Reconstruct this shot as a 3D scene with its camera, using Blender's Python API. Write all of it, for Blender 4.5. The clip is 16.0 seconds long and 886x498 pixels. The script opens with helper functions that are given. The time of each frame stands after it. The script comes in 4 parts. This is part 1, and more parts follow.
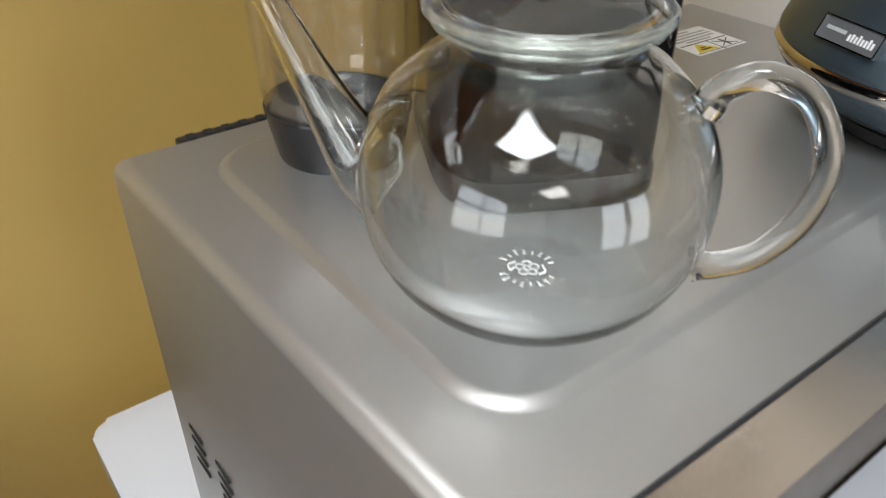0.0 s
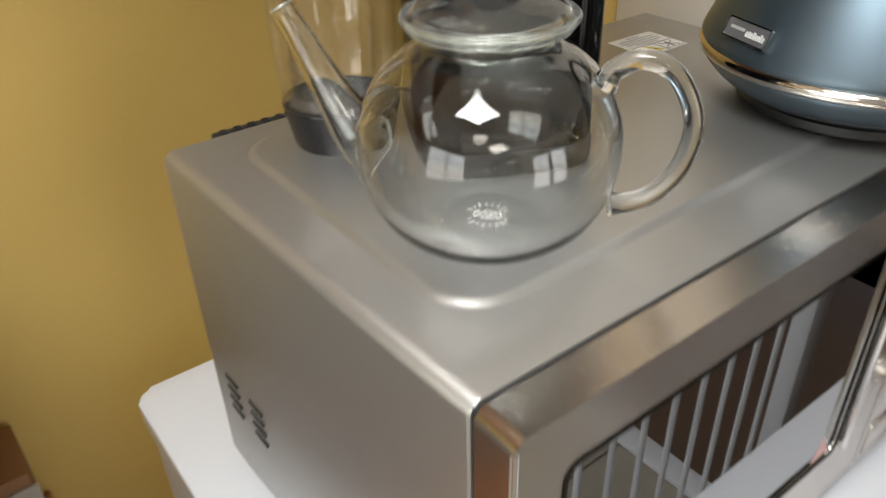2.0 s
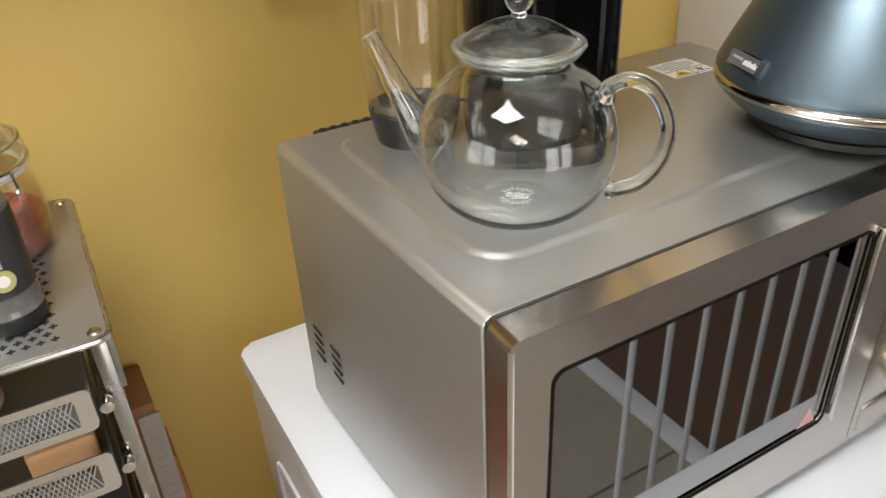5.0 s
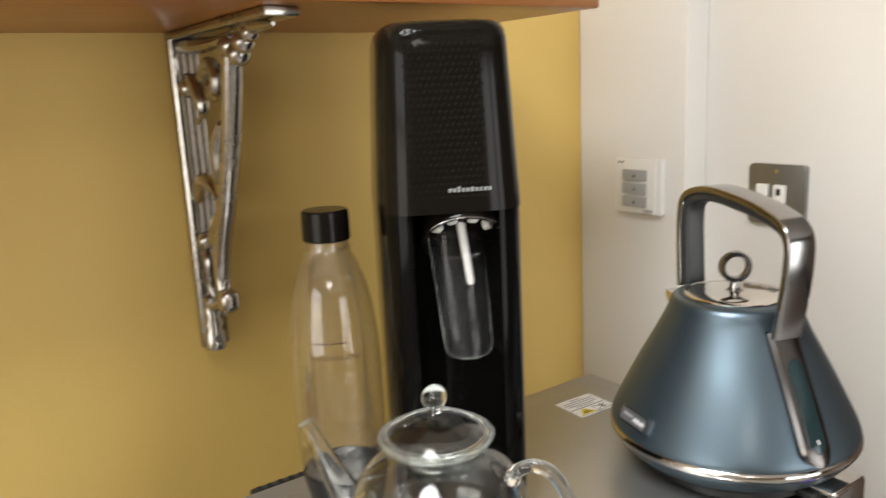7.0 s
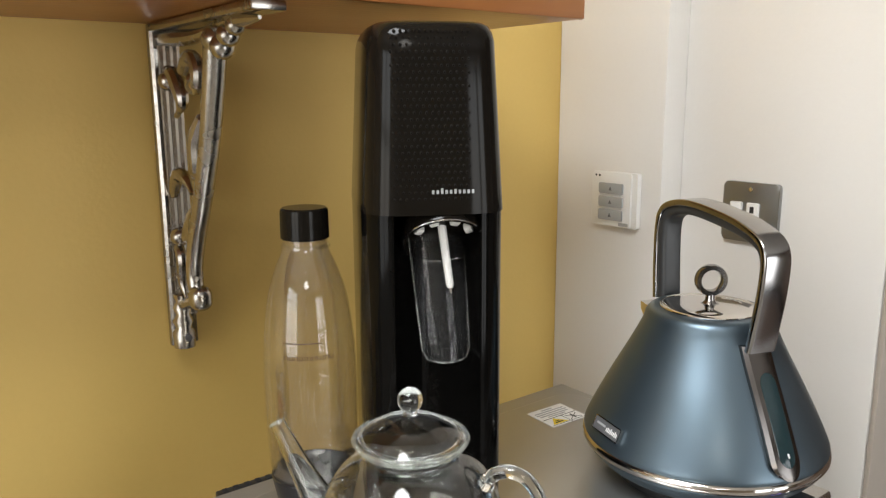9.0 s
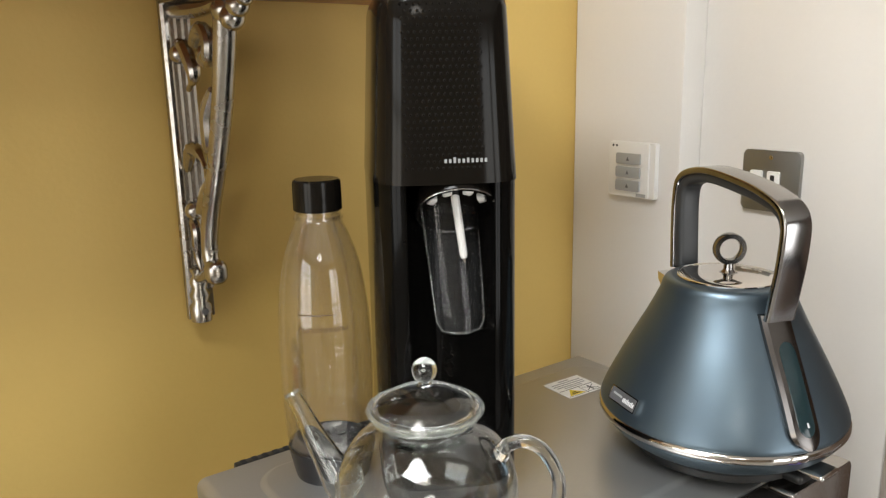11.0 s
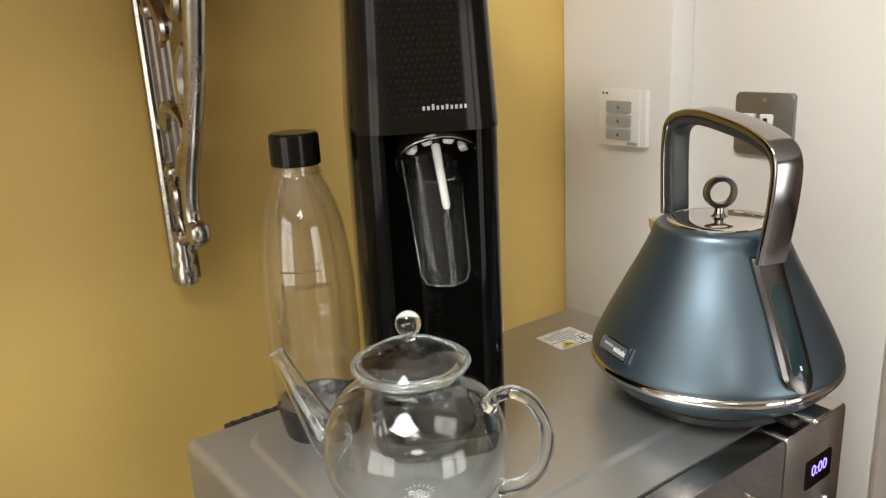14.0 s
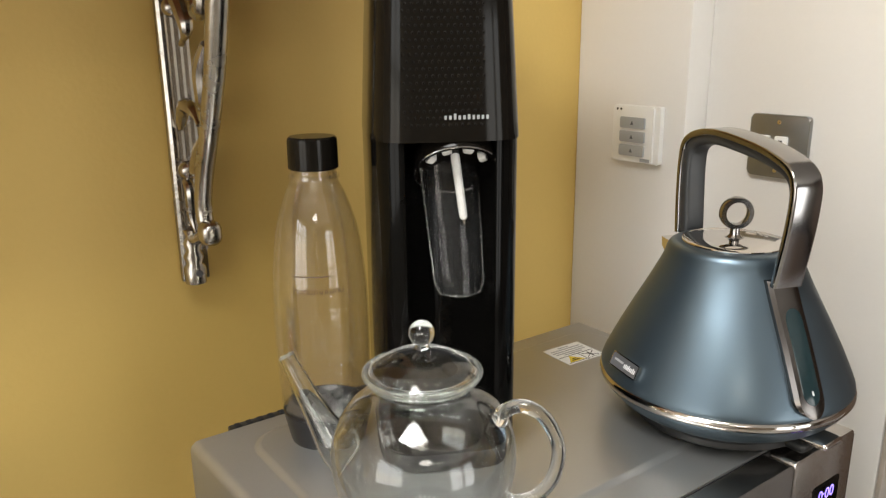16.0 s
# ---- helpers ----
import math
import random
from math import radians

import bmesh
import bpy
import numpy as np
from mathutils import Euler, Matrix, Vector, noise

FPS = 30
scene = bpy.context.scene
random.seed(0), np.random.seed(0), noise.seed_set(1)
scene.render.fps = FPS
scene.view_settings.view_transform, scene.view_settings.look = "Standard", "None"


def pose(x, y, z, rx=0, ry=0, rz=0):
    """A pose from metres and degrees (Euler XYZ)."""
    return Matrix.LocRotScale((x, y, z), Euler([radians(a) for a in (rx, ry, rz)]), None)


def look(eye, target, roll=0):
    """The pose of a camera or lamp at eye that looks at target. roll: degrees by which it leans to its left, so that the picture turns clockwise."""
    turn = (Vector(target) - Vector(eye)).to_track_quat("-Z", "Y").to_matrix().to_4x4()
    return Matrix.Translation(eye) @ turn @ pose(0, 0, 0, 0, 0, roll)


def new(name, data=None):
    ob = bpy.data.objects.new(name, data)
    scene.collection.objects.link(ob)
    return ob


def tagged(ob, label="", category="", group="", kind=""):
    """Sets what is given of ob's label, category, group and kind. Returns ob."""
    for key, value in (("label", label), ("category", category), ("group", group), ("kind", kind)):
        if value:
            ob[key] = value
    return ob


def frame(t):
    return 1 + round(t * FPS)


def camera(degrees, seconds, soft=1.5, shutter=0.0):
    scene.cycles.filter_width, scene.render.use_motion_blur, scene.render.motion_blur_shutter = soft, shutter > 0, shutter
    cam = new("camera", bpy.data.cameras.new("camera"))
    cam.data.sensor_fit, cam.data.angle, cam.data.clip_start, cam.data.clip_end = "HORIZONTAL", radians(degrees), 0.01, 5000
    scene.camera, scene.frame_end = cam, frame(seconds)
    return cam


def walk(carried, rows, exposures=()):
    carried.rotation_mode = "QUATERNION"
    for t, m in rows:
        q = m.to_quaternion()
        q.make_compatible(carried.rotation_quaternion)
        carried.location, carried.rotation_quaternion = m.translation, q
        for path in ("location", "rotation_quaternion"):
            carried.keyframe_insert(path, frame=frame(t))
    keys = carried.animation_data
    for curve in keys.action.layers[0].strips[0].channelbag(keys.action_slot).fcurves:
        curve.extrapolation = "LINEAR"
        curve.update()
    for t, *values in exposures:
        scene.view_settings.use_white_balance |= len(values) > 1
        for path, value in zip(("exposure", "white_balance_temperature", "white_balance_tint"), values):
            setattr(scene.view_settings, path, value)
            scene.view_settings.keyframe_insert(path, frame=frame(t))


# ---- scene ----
cam = camera(60.2, 16.0, soft=1.3, shutter=0.5)
PATH = [
    (0, (-0.0950, -0.0890, 1.3550), (0.9130, 1.2340, 0.2214), 0.4),
    (0.5, (-0.0900, -0.0650, 1.3610), (0.9410, 1.2380, 0.2254), -1.7),
    (1, (-0.0870, -0.0660, 1.3630), (0.9690, 1.1910, 0.1984), -1.8),
    (1.5, (-0.0970, -0.1090, 1.3700), (0.9290, 1.2030, 0.2404), -0.7),
    (2, (-0.1470, -0.1850, 1.3825), (0.8520, 1.1730, 0.2927), -1.8),
    (2.5, (-0.2590, -0.2760, 1.4010), (0.7690, 1.0590, 0.3193), -1.6),
    (3, (-0.294, -0.318, 1.436), (0.814, 1.029, 0.458), 1.0),
    (3.2, (-0.284, -0.325, 1.444), (0.851, 1.031, 0.51), 1.6),
    (5.3, (-0.1950, -0.3080, 1.4240), (0.5920, 1.2020, 0.3910), -2.5),
    (5.5, (-0.2020, -0.3050, 1.4360), (0.5800, 1.2310, 0.4360), -1.9),
    (6, (-0.2320, -0.3090, 1.5110), (0.5990, 1.3320, 0.7303), -0.6),
    (6.5, (-0.238, -0.336, 1.525), (0.676, 1.35, 0.957), -2.4),
    (7, (-0.208, -0.353, 1.539), (0.918, 1.246, 1.121), -2.8),
    (7.5, (-0.202, -0.348, 1.538), (1.016, 1.192, 1.158), -1.2),
    (8, (-0.21, -0.345, 1.534), (1.015, 1.188, 1.148), -0.1),
    (8.5, (-0.216, -0.342, 1.532), (0.993, 1.204, 1.144), -0.0),
    (9, (-0.214, -0.345, 1.531), (0.981, 1.211, 1.14), -0.3),
    (11.5, (-0.205, -0.343, 1.521), (0.933, 1.234, 1.055), -1.3),
    (12, (-0.202, -0.341, 1.516), (0.931, 1.235, 1.035), -1.6),
    (12.5, (-0.202, -0.338, 1.512), (0.923, 1.237, 1.007), -1.6),
    (13, (-0.197, -0.334, 1.509), (0.93, 1.231, 0.977), -1.7),
    (13.5, (-0.191, -0.335, 1.508), (0.942, 1.221, 0.963), -2.1),
    (14, (-0.19, -0.341, 1.513), (0.942, 1.213, 0.963), -2.9),
    (14.5, (-0.187, -0.339, 1.51), (0.941, 1.214, 0.95), -2.6),
    (15, (-0.195, -0.33, 1.507), (0.931, 1.223, 0.942), -0.9),
    (15.5, (-0.198, -0.327, 1.513), (0.931, 1.229, 0.961), -0.1),
    (16, (-0.198, -0.331, 1.514), (0.938, 1.228, 0.984), -0.6),
]
EXPOSURES = [(0, 0.03, 6350, 10), (1, 0.04, 6550, 10), (2.5, 0.0, 6900, 10), (3.2, 0.02, 6900, 10), (6, 0.12, 6880, 10), (8, 0.08, 6600, 10), (9, 0.05, 6580, 10), (12.5, 0.06, 6800, 10), (16, 0.06, 6880, 10)]
walk(cam, [(t, look(eye, target, roll)) for t, eye, target, roll in PATH], EXPOSURES)

# ---- world and lights ----
world = bpy.data.worlds.new("world")
scene.world = world
world.use_nodes = True
wn = world.node_tree.nodes
sky = wn.new("ShaderNodeTexSky")
sky.sky_type, sky.sun_disc, sky.sun_elevation, sky.sun_rotation = "NISHITA", False, radians(40), radians(250)
wn["Background"].inputs["Strength"].default_value = 0.12
world.node_tree.links.new(sky.outputs[0], wn["Background"].inputs["Color"])


def area_lamp(name, m, sx, sy, watts, colour):
    data = bpy.data.lights.new(name, "AREA")
    data.shape, data.size, data.size_y, data.energy, data.color = "RECTANGLE", sx, sy, watts, colour
    ob = new(name, data)
    ob.matrix_world = m
    return ob


area_lamp("ceiling_panel_lamp", pose(-0.50, -0.28, 2.425), 0.56, 0.56, 24, (0.93, 0.97, 1.0))
area_lamp("window_lamp", pose(-2.72, -0.65, 1.475, 0, -90, 0), 2.1, 1.9, 44, (0.95, 0.98, 1.0))
area_lamp("garden_door_lamp", pose(0.75, -3.55, 1.2, 90, 0, 0), 2.2, 2.3, 66, (0.96, 0.98, 1.0))
# added warm fill from the back of the room, no source known there
area_lamp("room_fill_lamp", pose(-1.2, -2.0, 2.425), 0.62, 0.62, 8, (1.0, 0.93, 0.82))


# ---- materials ----
def material(name, colour, rough=0.5, metal=0.0, spec=0.5, vary=0.06, scale=8.0, bump=0.0, bump_scale=120.0, stretch=(1, 1, 1), spread=0.08, coat=0.0, second=None):
    """A Principled surface whose colour and roughness vary at a coarse and a fine scale, with fine relief."""
    m = bpy.data.materials.new(name)
    m.use_nodes = True
    n, l = m.node_tree.nodes, m.node_tree.links
    b = n["Principled BSDF"]
    b.inputs["Metallic"].default_value = metal
    b.inputs["Coat Weight"].default_value, b.inputs["Specular IOR Level"].default_value = coat, spec
    b.inputs["Coat Roughness"].default_value = 0.08
    coord = n.new("ShaderNodeTexCoord")
    mp = n.new("ShaderNodeMapping")
    mp.inputs["Scale"].default_value = stretch
    l.new(coord.outputs["Object"], mp.inputs["Vector"])
    big, fine = n.new("ShaderNodeTexNoise"), n.new("ShaderNodeTexNoise")
    big.inputs["Scale"].default_value, fine.inputs["Scale"].default_value = scale, bump_scale
    big.inputs["Detail"].default_value, fine.inputs["Detail"].default_value = 4, 3
    l.new(coord.outputs["Object"], big.inputs["Vector"])
    l.new(mp.outputs[0], fine.inputs["Vector"])
    mix = n.new("ShaderNodeMix")
    mix.data_type = "RGBA"
    other = second or [c * (1 - 2.2 * vary) for c in colour]
    mix.inputs["A"].default_value = (*[min(1, c * (1 + vary)) for c in colour], 1)
    mix.inputs["B"].default_value = (*other, 1)
    both = n.new("ShaderNodeMath")
    both.operation = "MULTIPLY_ADD"
    both.inputs[1].default_value, both.inputs[2].default_value = 0.35, -0.17
    l.new(fine.outputs["Fac"], both.inputs[0])
    add = n.new("ShaderNodeMath")
    add.use_clamp = True
    l.new(both.outputs[0], add.inputs[0])
    l.new(big.outputs["Fac"], add.inputs[1])
    l.new(add.outputs[0], mix.inputs["Factor"])
    l.new(mix.outputs["Result"], b.inputs["Base Color"])
    rr = n.new("ShaderNodeMapRange")
    rr.inputs["To Min"].default_value, rr.inputs["To Max"].default_value = max(0.01, rough - spread), min(1, rough + spread)
    l.new(add.outputs[0], rr.inputs["Value"])
    l.new(rr.outputs[0], b.inputs["Roughness"])
    if bump:
        bp = n.new("ShaderNodeBump")
        bp.inputs["Strength"].default_value, bp.inputs["Distance"].default_value = bump, 0.002
        l.new(fine.outputs["Fac"], bp.inputs["Height"])
        l.new(bp.outputs[0], b.inputs["Normal"])
    return m


def thin_glass(name, tint, gloss=1.0, edge=0.25, cap=0.3, haze=0.0):
    """A thin clear wall: light goes straight through it, and its gloss grows towards the edge."""
    m = bpy.data.materials.new(name)
    m.use_nodes = True
    n, l = m.node_tree.nodes, m.node_tree.links
    n.remove(n["Principled BSDF"])
    tr, gl, mix, lw, ra = (n.new("ShaderNode" + k) for k in ("BsdfTransparent", "BsdfGlossy", "MixShader", "LayerWeight", "Math"))
    tr.inputs["Color"].default_value = (*tint, 1)
    gl.inputs["Color"].default_value, gl.inputs["Roughness"].default_value = (gloss, gloss, gloss, 1), 0.015
    lw.inputs["Blend"].default_value = edge
    ra.operation = "MINIMUM"
    ra.inputs[1].default_value = cap
    l.new(lw.outputs["Fresnel"], ra.inputs[0])
    l.new(ra.outputs[0], mix.inputs["Fac"])
    l.new(tr.outputs[0], mix.inputs[1])
    l.new(gl.outputs[0], mix.inputs[2])
    last = mix
    if haze:
        df, last = n.new("ShaderNodeBsdfDiffuse"), n.new("ShaderNodeMixShader")
        df.inputs["Color"].default_value = (0.7, 0.7, 0.7, 1)
        last.inputs["Fac"].default_value = haze
        l.new(mix.outputs[0], last.inputs[1])
        l.new(df.outputs[0], last.inputs[2])
    l.new(last.outputs[0], n["Material Output"].inputs["Surface"])
    return m


def solid_glass(name, tint, ior=1.47, rough=0.0):
    m = bpy.data.materials.new(name)
    m.use_nodes = True
    b = m.node_tree.nodes["Principled BSDF"]
    b.inputs["Base Color"].default_value = (*tint, 1)
    b.inputs["Transmission Weight"].default_value, b.inputs["Roughness"].default_value, b.inputs["IOR"].default_value = 1, rough, ior
    return m


def glow(name, colour, strength):
    m = bpy.data.materials.new(name)
    m.use_nodes = True
    b = m.node_tree.nodes["Principled BSDF"]
    b.inputs["Base Color"].default_value = (*colour, 1)
    b.inputs["Emission Color"].default_value, b.inputs["Emission Strength"].default_value = (*colour, 1), strength
    return m


def wood(name, light, dark, rough=0.35, along=(1.2, 14, 14)):
    """Varnished boards with grain along x."""
    m = material(name, light, rough, vary=0.05, scale=3, bump=0.08, bump_scale=9, stretch=along, second=dark)
    n, l = m.node_tree.nodes, m.node_tree.links
    wave = n.new("ShaderNodeTexWave")
    wave.bands_direction = "Y"
    wave.inputs["Scale"].default_value, wave.inputs["Distortion"].default_value = 1.6, 5.0
    wave.inputs["Detail"].default_value = 3
    mp = [k for k in n if k.type == "MAPPING"][0]
    l.new(mp.outputs[0], wave.inputs["Vector"])
    b, old = n["Principled BSDF"], [k for k in n if k.type == "MIX"][0]
    mix = n.new("ShaderNodeMix")
    mix.data_type = "RGBA"
    mix.inputs["B"].default_value = (*dark, 1)
    fac = n.new("ShaderNodeMath")
    fac.operation = "MULTIPLY"
    fac.inputs[1].default_value = 0.45
    l.new(wave.outputs["Fac"], fac.inputs[0])
    l.new(fac.outputs[0], mix.inputs["Factor"])
    l.new(old.outputs["Result"], mix.inputs["A"])
    l.new(mix.outputs["Result"], b.inputs["Base Color"])
    return m


YELLOW = material("mustard_wall_paint", (0.62, 0.425, 0.122), 0.62, vary=0.03, scale=2.2, bump=0.12, bump_scale=160)
WHITE_WALL = material("white_wall_paint", (0.71, 0.685, 0.65), 0.6, vary=0.02, scale=2, bump=0.10, bump_scale=160)
TAUPE_WALL = material("taupe_wall_end", (0.40, 0.355, 0.305), 0.6, vary=0.02, scale=2, bump=0.10, bump_scale=160)
# unseen wall, coloured dark so that the black plastic reflects a dim room
SOUTH_WALL = material("dark_unseen_wall", (0.22, 0.18, 0.13), 0.6, vary=0.03, scale=2)
ETCH = material("etched_glass", (0.62, 0.62, 0.61), 0.6)
CEILING = material("ceiling_paint", (0.8, 0.79, 0.77), 0.8, vary=0.02, scale=2)
TILE = material("stone_floor_tile", (0.36, 0.33, 0.28), 0.4, vary=0.12, scale=5, bump=0.05, bump_scale=40)
GROUT = material("floor_grout", (0.16, 0.14, 0.12), 0.9)
DARK_WOOD = wood("dark_brown_wood", (0.17, 0.112, 0.078), (0.105, 0.068, 0.046), 0.45)
PINE = wood("varnished_pine", (0.46, 0.19, 0.055), (0.30, 0.105, 0.028), 0.32)
STEEL = material("brushed_steel", (0.56, 0.52, 0.48), 0.25, 1.0, vary=0.03, scale=10, bump=0.03, bump_scale=60, stretch=(1, 30, 30), spread=0.04)
SILVER = material("satin_silver_sheet", (0.465, 0.465, 0.452), 0.40, 0.85, vary=0.03, scale=9, bump=0.015, bump_scale=300, spread=0.05)
CHROME = material("polished_chrome", (0.72, 0.69, 0.66), 0.07, 1.0, vary=0.05, scale=14, spread=0.03)
CAST = material("polished_cast_metal", (0.49, 0.46, 0.42), 0.25, 1.0, vary=0.12, scale=30, bump=0.18, bump_scale=110, spread=0.08)
SMOKE_CHROME = material("smoked_chrome", (0.38, 0.37, 0.365), 0.15, 1.0, vary=0.05, scale=10, spread=0.03)
GUNMETAL = material("dark_polished_metal", (0.14, 0.128, 0.12), 0.16, 1.0, vary=0.05, scale=10, spread=0.03)
MIRROR_GLASS = material("dark_mirrored_door_glass", (0.30, 0.30, 0.305), 0.02, 1.0, vary=0.01, scale=3, spread=0.005)
BLACK_RUBBER = material("black_gasket", (0.012, 0.012, 0.012), 0.6)
BLACK_GLOSS = material("black_gloss_plastic", (0.007, 0.0058, 0.0045), 0.10, spec=0.13, vary=0.1, scale=12, spread=0.04)
BLACK_COLUMN = material("black_column_plastic", (0.003, 0.0028, 0.0025), 0.09, spec=0.10, vary=0.1, scale=12, spread=0.04)
BLACK_SATIN = material("black_satin_plastic", (0.012, 0.012, 0.012), 0.38, vary=0.1, scale=20, bump=0.03, bump_scale=400)
GRIP = material("dark_grey_grip", (0.032, 0.033, 0.034), 0.42, vary=0.08, scale=20)
DARK_BASE = material("charcoal_plastic", (0.014, 0.0145, 0.0165), 0.26, vary=0.1, scale=20)
WHITE_ENAMEL = material("white_enamel", (0.67, 0.695, 0.745), 0.30, vary=0.012, scale=3, spread=0.015, coat=0.2)
WHITE_PLASTIC = material("white_plastic", (0.78, 0.77, 0.74), 0.35, vary=0.02, scale=20)
GREY_KEY = material("grey_key_plastic", (0.36, 0.37, 0.37), 0.45)
DARK_GREY = material("dark_grey_plastic", (0.09, 0.09, 0.095), 0.4)
BLUE = material("metallic_blue_paint", (0.118, 0.161, 0.196), 0.38, 0.88, vary=0.04, scale=14, bump=0.02, bump_scale=900, spread=0.04, coat=0.1)
GREY_METAL = material("grey_metal_plate", (0.30, 0.30, 0.29), 0.36, 0.9, vary=0.04, scale=20)
RACK_GREY = material("grey_painted_steel", (0.40, 0.40, 0.40), 0.36, 0.75, vary=0.05, scale=16, bump=0.02, bump_scale=300)
RACK_EDGE = material("bare_steel_edge", (0.45, 0.43, 0.41), 0.26, 1.0, vary=0.06, scale=30)
RACK_RIM = material("beige_steel_rim", (0.30, 0.265, 0.225), 0.42, 0.5, vary=0.06, scale=30)
HOLE = material("dark_hole", (0.012, 0.012, 0.012), 0.9)
# clear rims: the white haze stands in for light gathered in thick glass
RIM_GLASS = thin_glass("haze_lit_rim_glass", (0.96, 0.99, 0.95), 0.98, 0.34, 0.55, 0.07)
CLEAR_GLASS = solid_glass("clear_solid_glass", (0.99, 1, 0.99))
PET = thin_glass("clear_bottle_plastic", (0.985, 0.975, 0.955), 0.96, 0.33, 0.34, 0.008)
# clear lid; its olive tint paints in the yellow wall's reflection
WALL_TINTED_LID = thin_glass("thick_lid_glass", (0.88, 0.87, 0.78), 0.95, 0.35, 0.40, 0.018)
SHIELD = thin_glass("grey_clear_shield", (0.95, 0.95, 0.95), 0.9, 0.2, 0.04, 0.012)
GAUGE = material("tinted_gauge_window", (0.015, 0.031, 0.035), 0.08, spec=0.45, vary=0.15, scale=30, spread=0.03)
SMOKE_GLASS = material("grey_jar_glass", (0.16, 0.155, 0.15), 0.10, spec=0.6, vary=0.25, scale=60, spread=0.05)
PAPER = material("white_paper", (0.80, 0.80, 0.78), 0.6, vary=0.02, scale=30)
INK = material("black_ink", (0.02, 0.02, 0.02), 0.6)
WARN_YELLOW = material("warning_yellow", (0.75, 0.56, 0.02), 0.5)
PINK = material("pink_label", (0.62, 0.38, 0.38), 0.5)
LABEL_DARK = material("dark_jar_label", (0.03, 0.028, 0.03), 0.45)
LIME = material("lime_print", (0.45, 0.42, 0.16), 0.5)
GREEN = material("green_print", (0.06, 0.2, 0.04), 0.5)
RED = material("red_print", (0.5, 0.03, 0.05), 0.5)
CHILLI = material("red_spice", (0.34, 0.05, 0.015), 0.7, vary=0.5, scale=90, second=(0.10, 0.02, 0.01), bump=0.6, bump_scale=160)
PEACH = material("peach_card", (0.74, 0.42, 0.22), 0.6, vary=0.04, scale=20)
KRAFT = material("brown_card", (0.26, 0.13, 0.055), 0.75, vary=0.08, scale=14)
DULL_PAPER = material("dull_printed_paper", (0.42, 0.38, 0.33), 0.7, vary=0.05, scale=40)
SPICE = material("brown_spice", (0.28, 0.15, 0.07), 0.7, vary=0.2, scale=60)
MARK = material("faint_white_print", (0.75, 0.75, 0.75), 0.4)
BROWN_PRINT = material("brown_print", (0.10, 0.05, 0.03), 0.5)
DIGIT = glow("violet_digit", (0.30, 0.22, 1.0), 2.2)
LED = glow("light_diffuser", (0.93, 0.97, 1.0), 4.0)


# ---- builders ----
def finish(bm, angle=32):
    bmesh.ops.recalc_face_normals(bm, faces=bm.faces)
    for f in bm.faces:
        f.smooth = True
    for e in bm.edges:
        e.smooth = e.calc_face_angle(0) < radians(angle)
    return bm


def mesh_of(name, bm, mat, angle=32):
    finish(bm, angle)
    me = bpy.data.meshes.new(name)
    bm.to_mesh(me)
    bm.free()
    me.materials.append(mat)
    return me


def thing(name, m, label, category, group="", kind=""):
    ob = new(name)
    ob.empty_display_size = 0.02
    ob.matrix_world = m
    return tagged(ob, label, category, group, kind)


def part(name, bm, mat, parent, label="", angle=32):
    ob = new(name, mesh_of(name, bm, mat, angle))
    ob.parent = parent
    return tagged(ob, label)


def piece(name, bm, mat, label, category, kind="structure", angle=32):
    return tagged(new(name, mesh_of(name, bm, mat, angle)), label, category, kind=kind)


def box(lo, hi, bevel=0.0, seg=2, bm=None, m=None):
    own = bm is None
    b2 = bmesh.new()
    bmesh.ops.create_cube(b2, size=1)
    c = [(a + b) / 2 for a, b in zip(lo, hi)]
    s = [abs(b - a) for a, b in zip(lo, hi)]
    for v in b2.verts:
        v.co = Vector((c[0] + v.co.x * s[0], c[1] + v.co.y * s[1], c[2] + v.co.z * s[2]))
    if bevel:
        bmesh.ops.bevel(b2, geom=b2.edges[:], offset=bevel, segments=seg, profile=0.5, affect="EDGES")
    if m:
        b2.transform(m)
    if own:
        return b2
    return merge(bm, b2)


def merge(bm, other):
    me = bpy.data.meshes.new("tmp")
    other.to_mesh(me)
    other.free()
    bm.from_mesh(me)
    bpy.data.meshes.remove(me)
    return bm


def lathe(profile, n=48, closed=False, bm=None, m=None):
    """Turn a list of (radius, height) round z. closed: the profile's end meets its start."""
    b2 = bmesh.new()
    rings = []
    for r, z in profile:
        if r < 1e-6:
            rings.append([b2.verts.new((0, 0, z))])
        else:
            rings.append([b2.verts.new((r * math.cos(2 * math.pi * k / n), r * math.sin(2 * math.pi * k / n), z)) for k in range(n)])
    pairs = list(zip(rings, rings[1:])) + ([(rings[-1], rings[0])] if closed else [])
    for a, b in pairs:
        for k in range(n):
            q = [a[k % len(a)], a[(k + 1) % len(a)], b[(k + 1) % len(b)], b[k % len(b)]]
            q = list(dict.fromkeys(q))
            if len(q) > 2:
                b2.faces.new(q)
    if m:
        b2.transform(m)
    return b2 if bm is None else merge(bm, b2)


def smooth_path(points, steps=8):
    """Catmull-Rom through the points."""
    pts = [Vector(p) for p in points]
    pts = [2 * pts[0] - pts[1]] + pts + [2 * pts[-1] - pts[-2]]
    out = []
    for i in range(1, len(pts) - 2):
        a, b, c, d = pts[i - 1:i + 3]
        for k in range(steps):
            t = k / steps
            out.append(0.5 * (2 * b + (c - a) * t + (2 * a - 5 * b + 4 * c - d) * t * t + (3 * b - a - 3 * c + d) * t ** 3))
    return out + [pts[-2]]


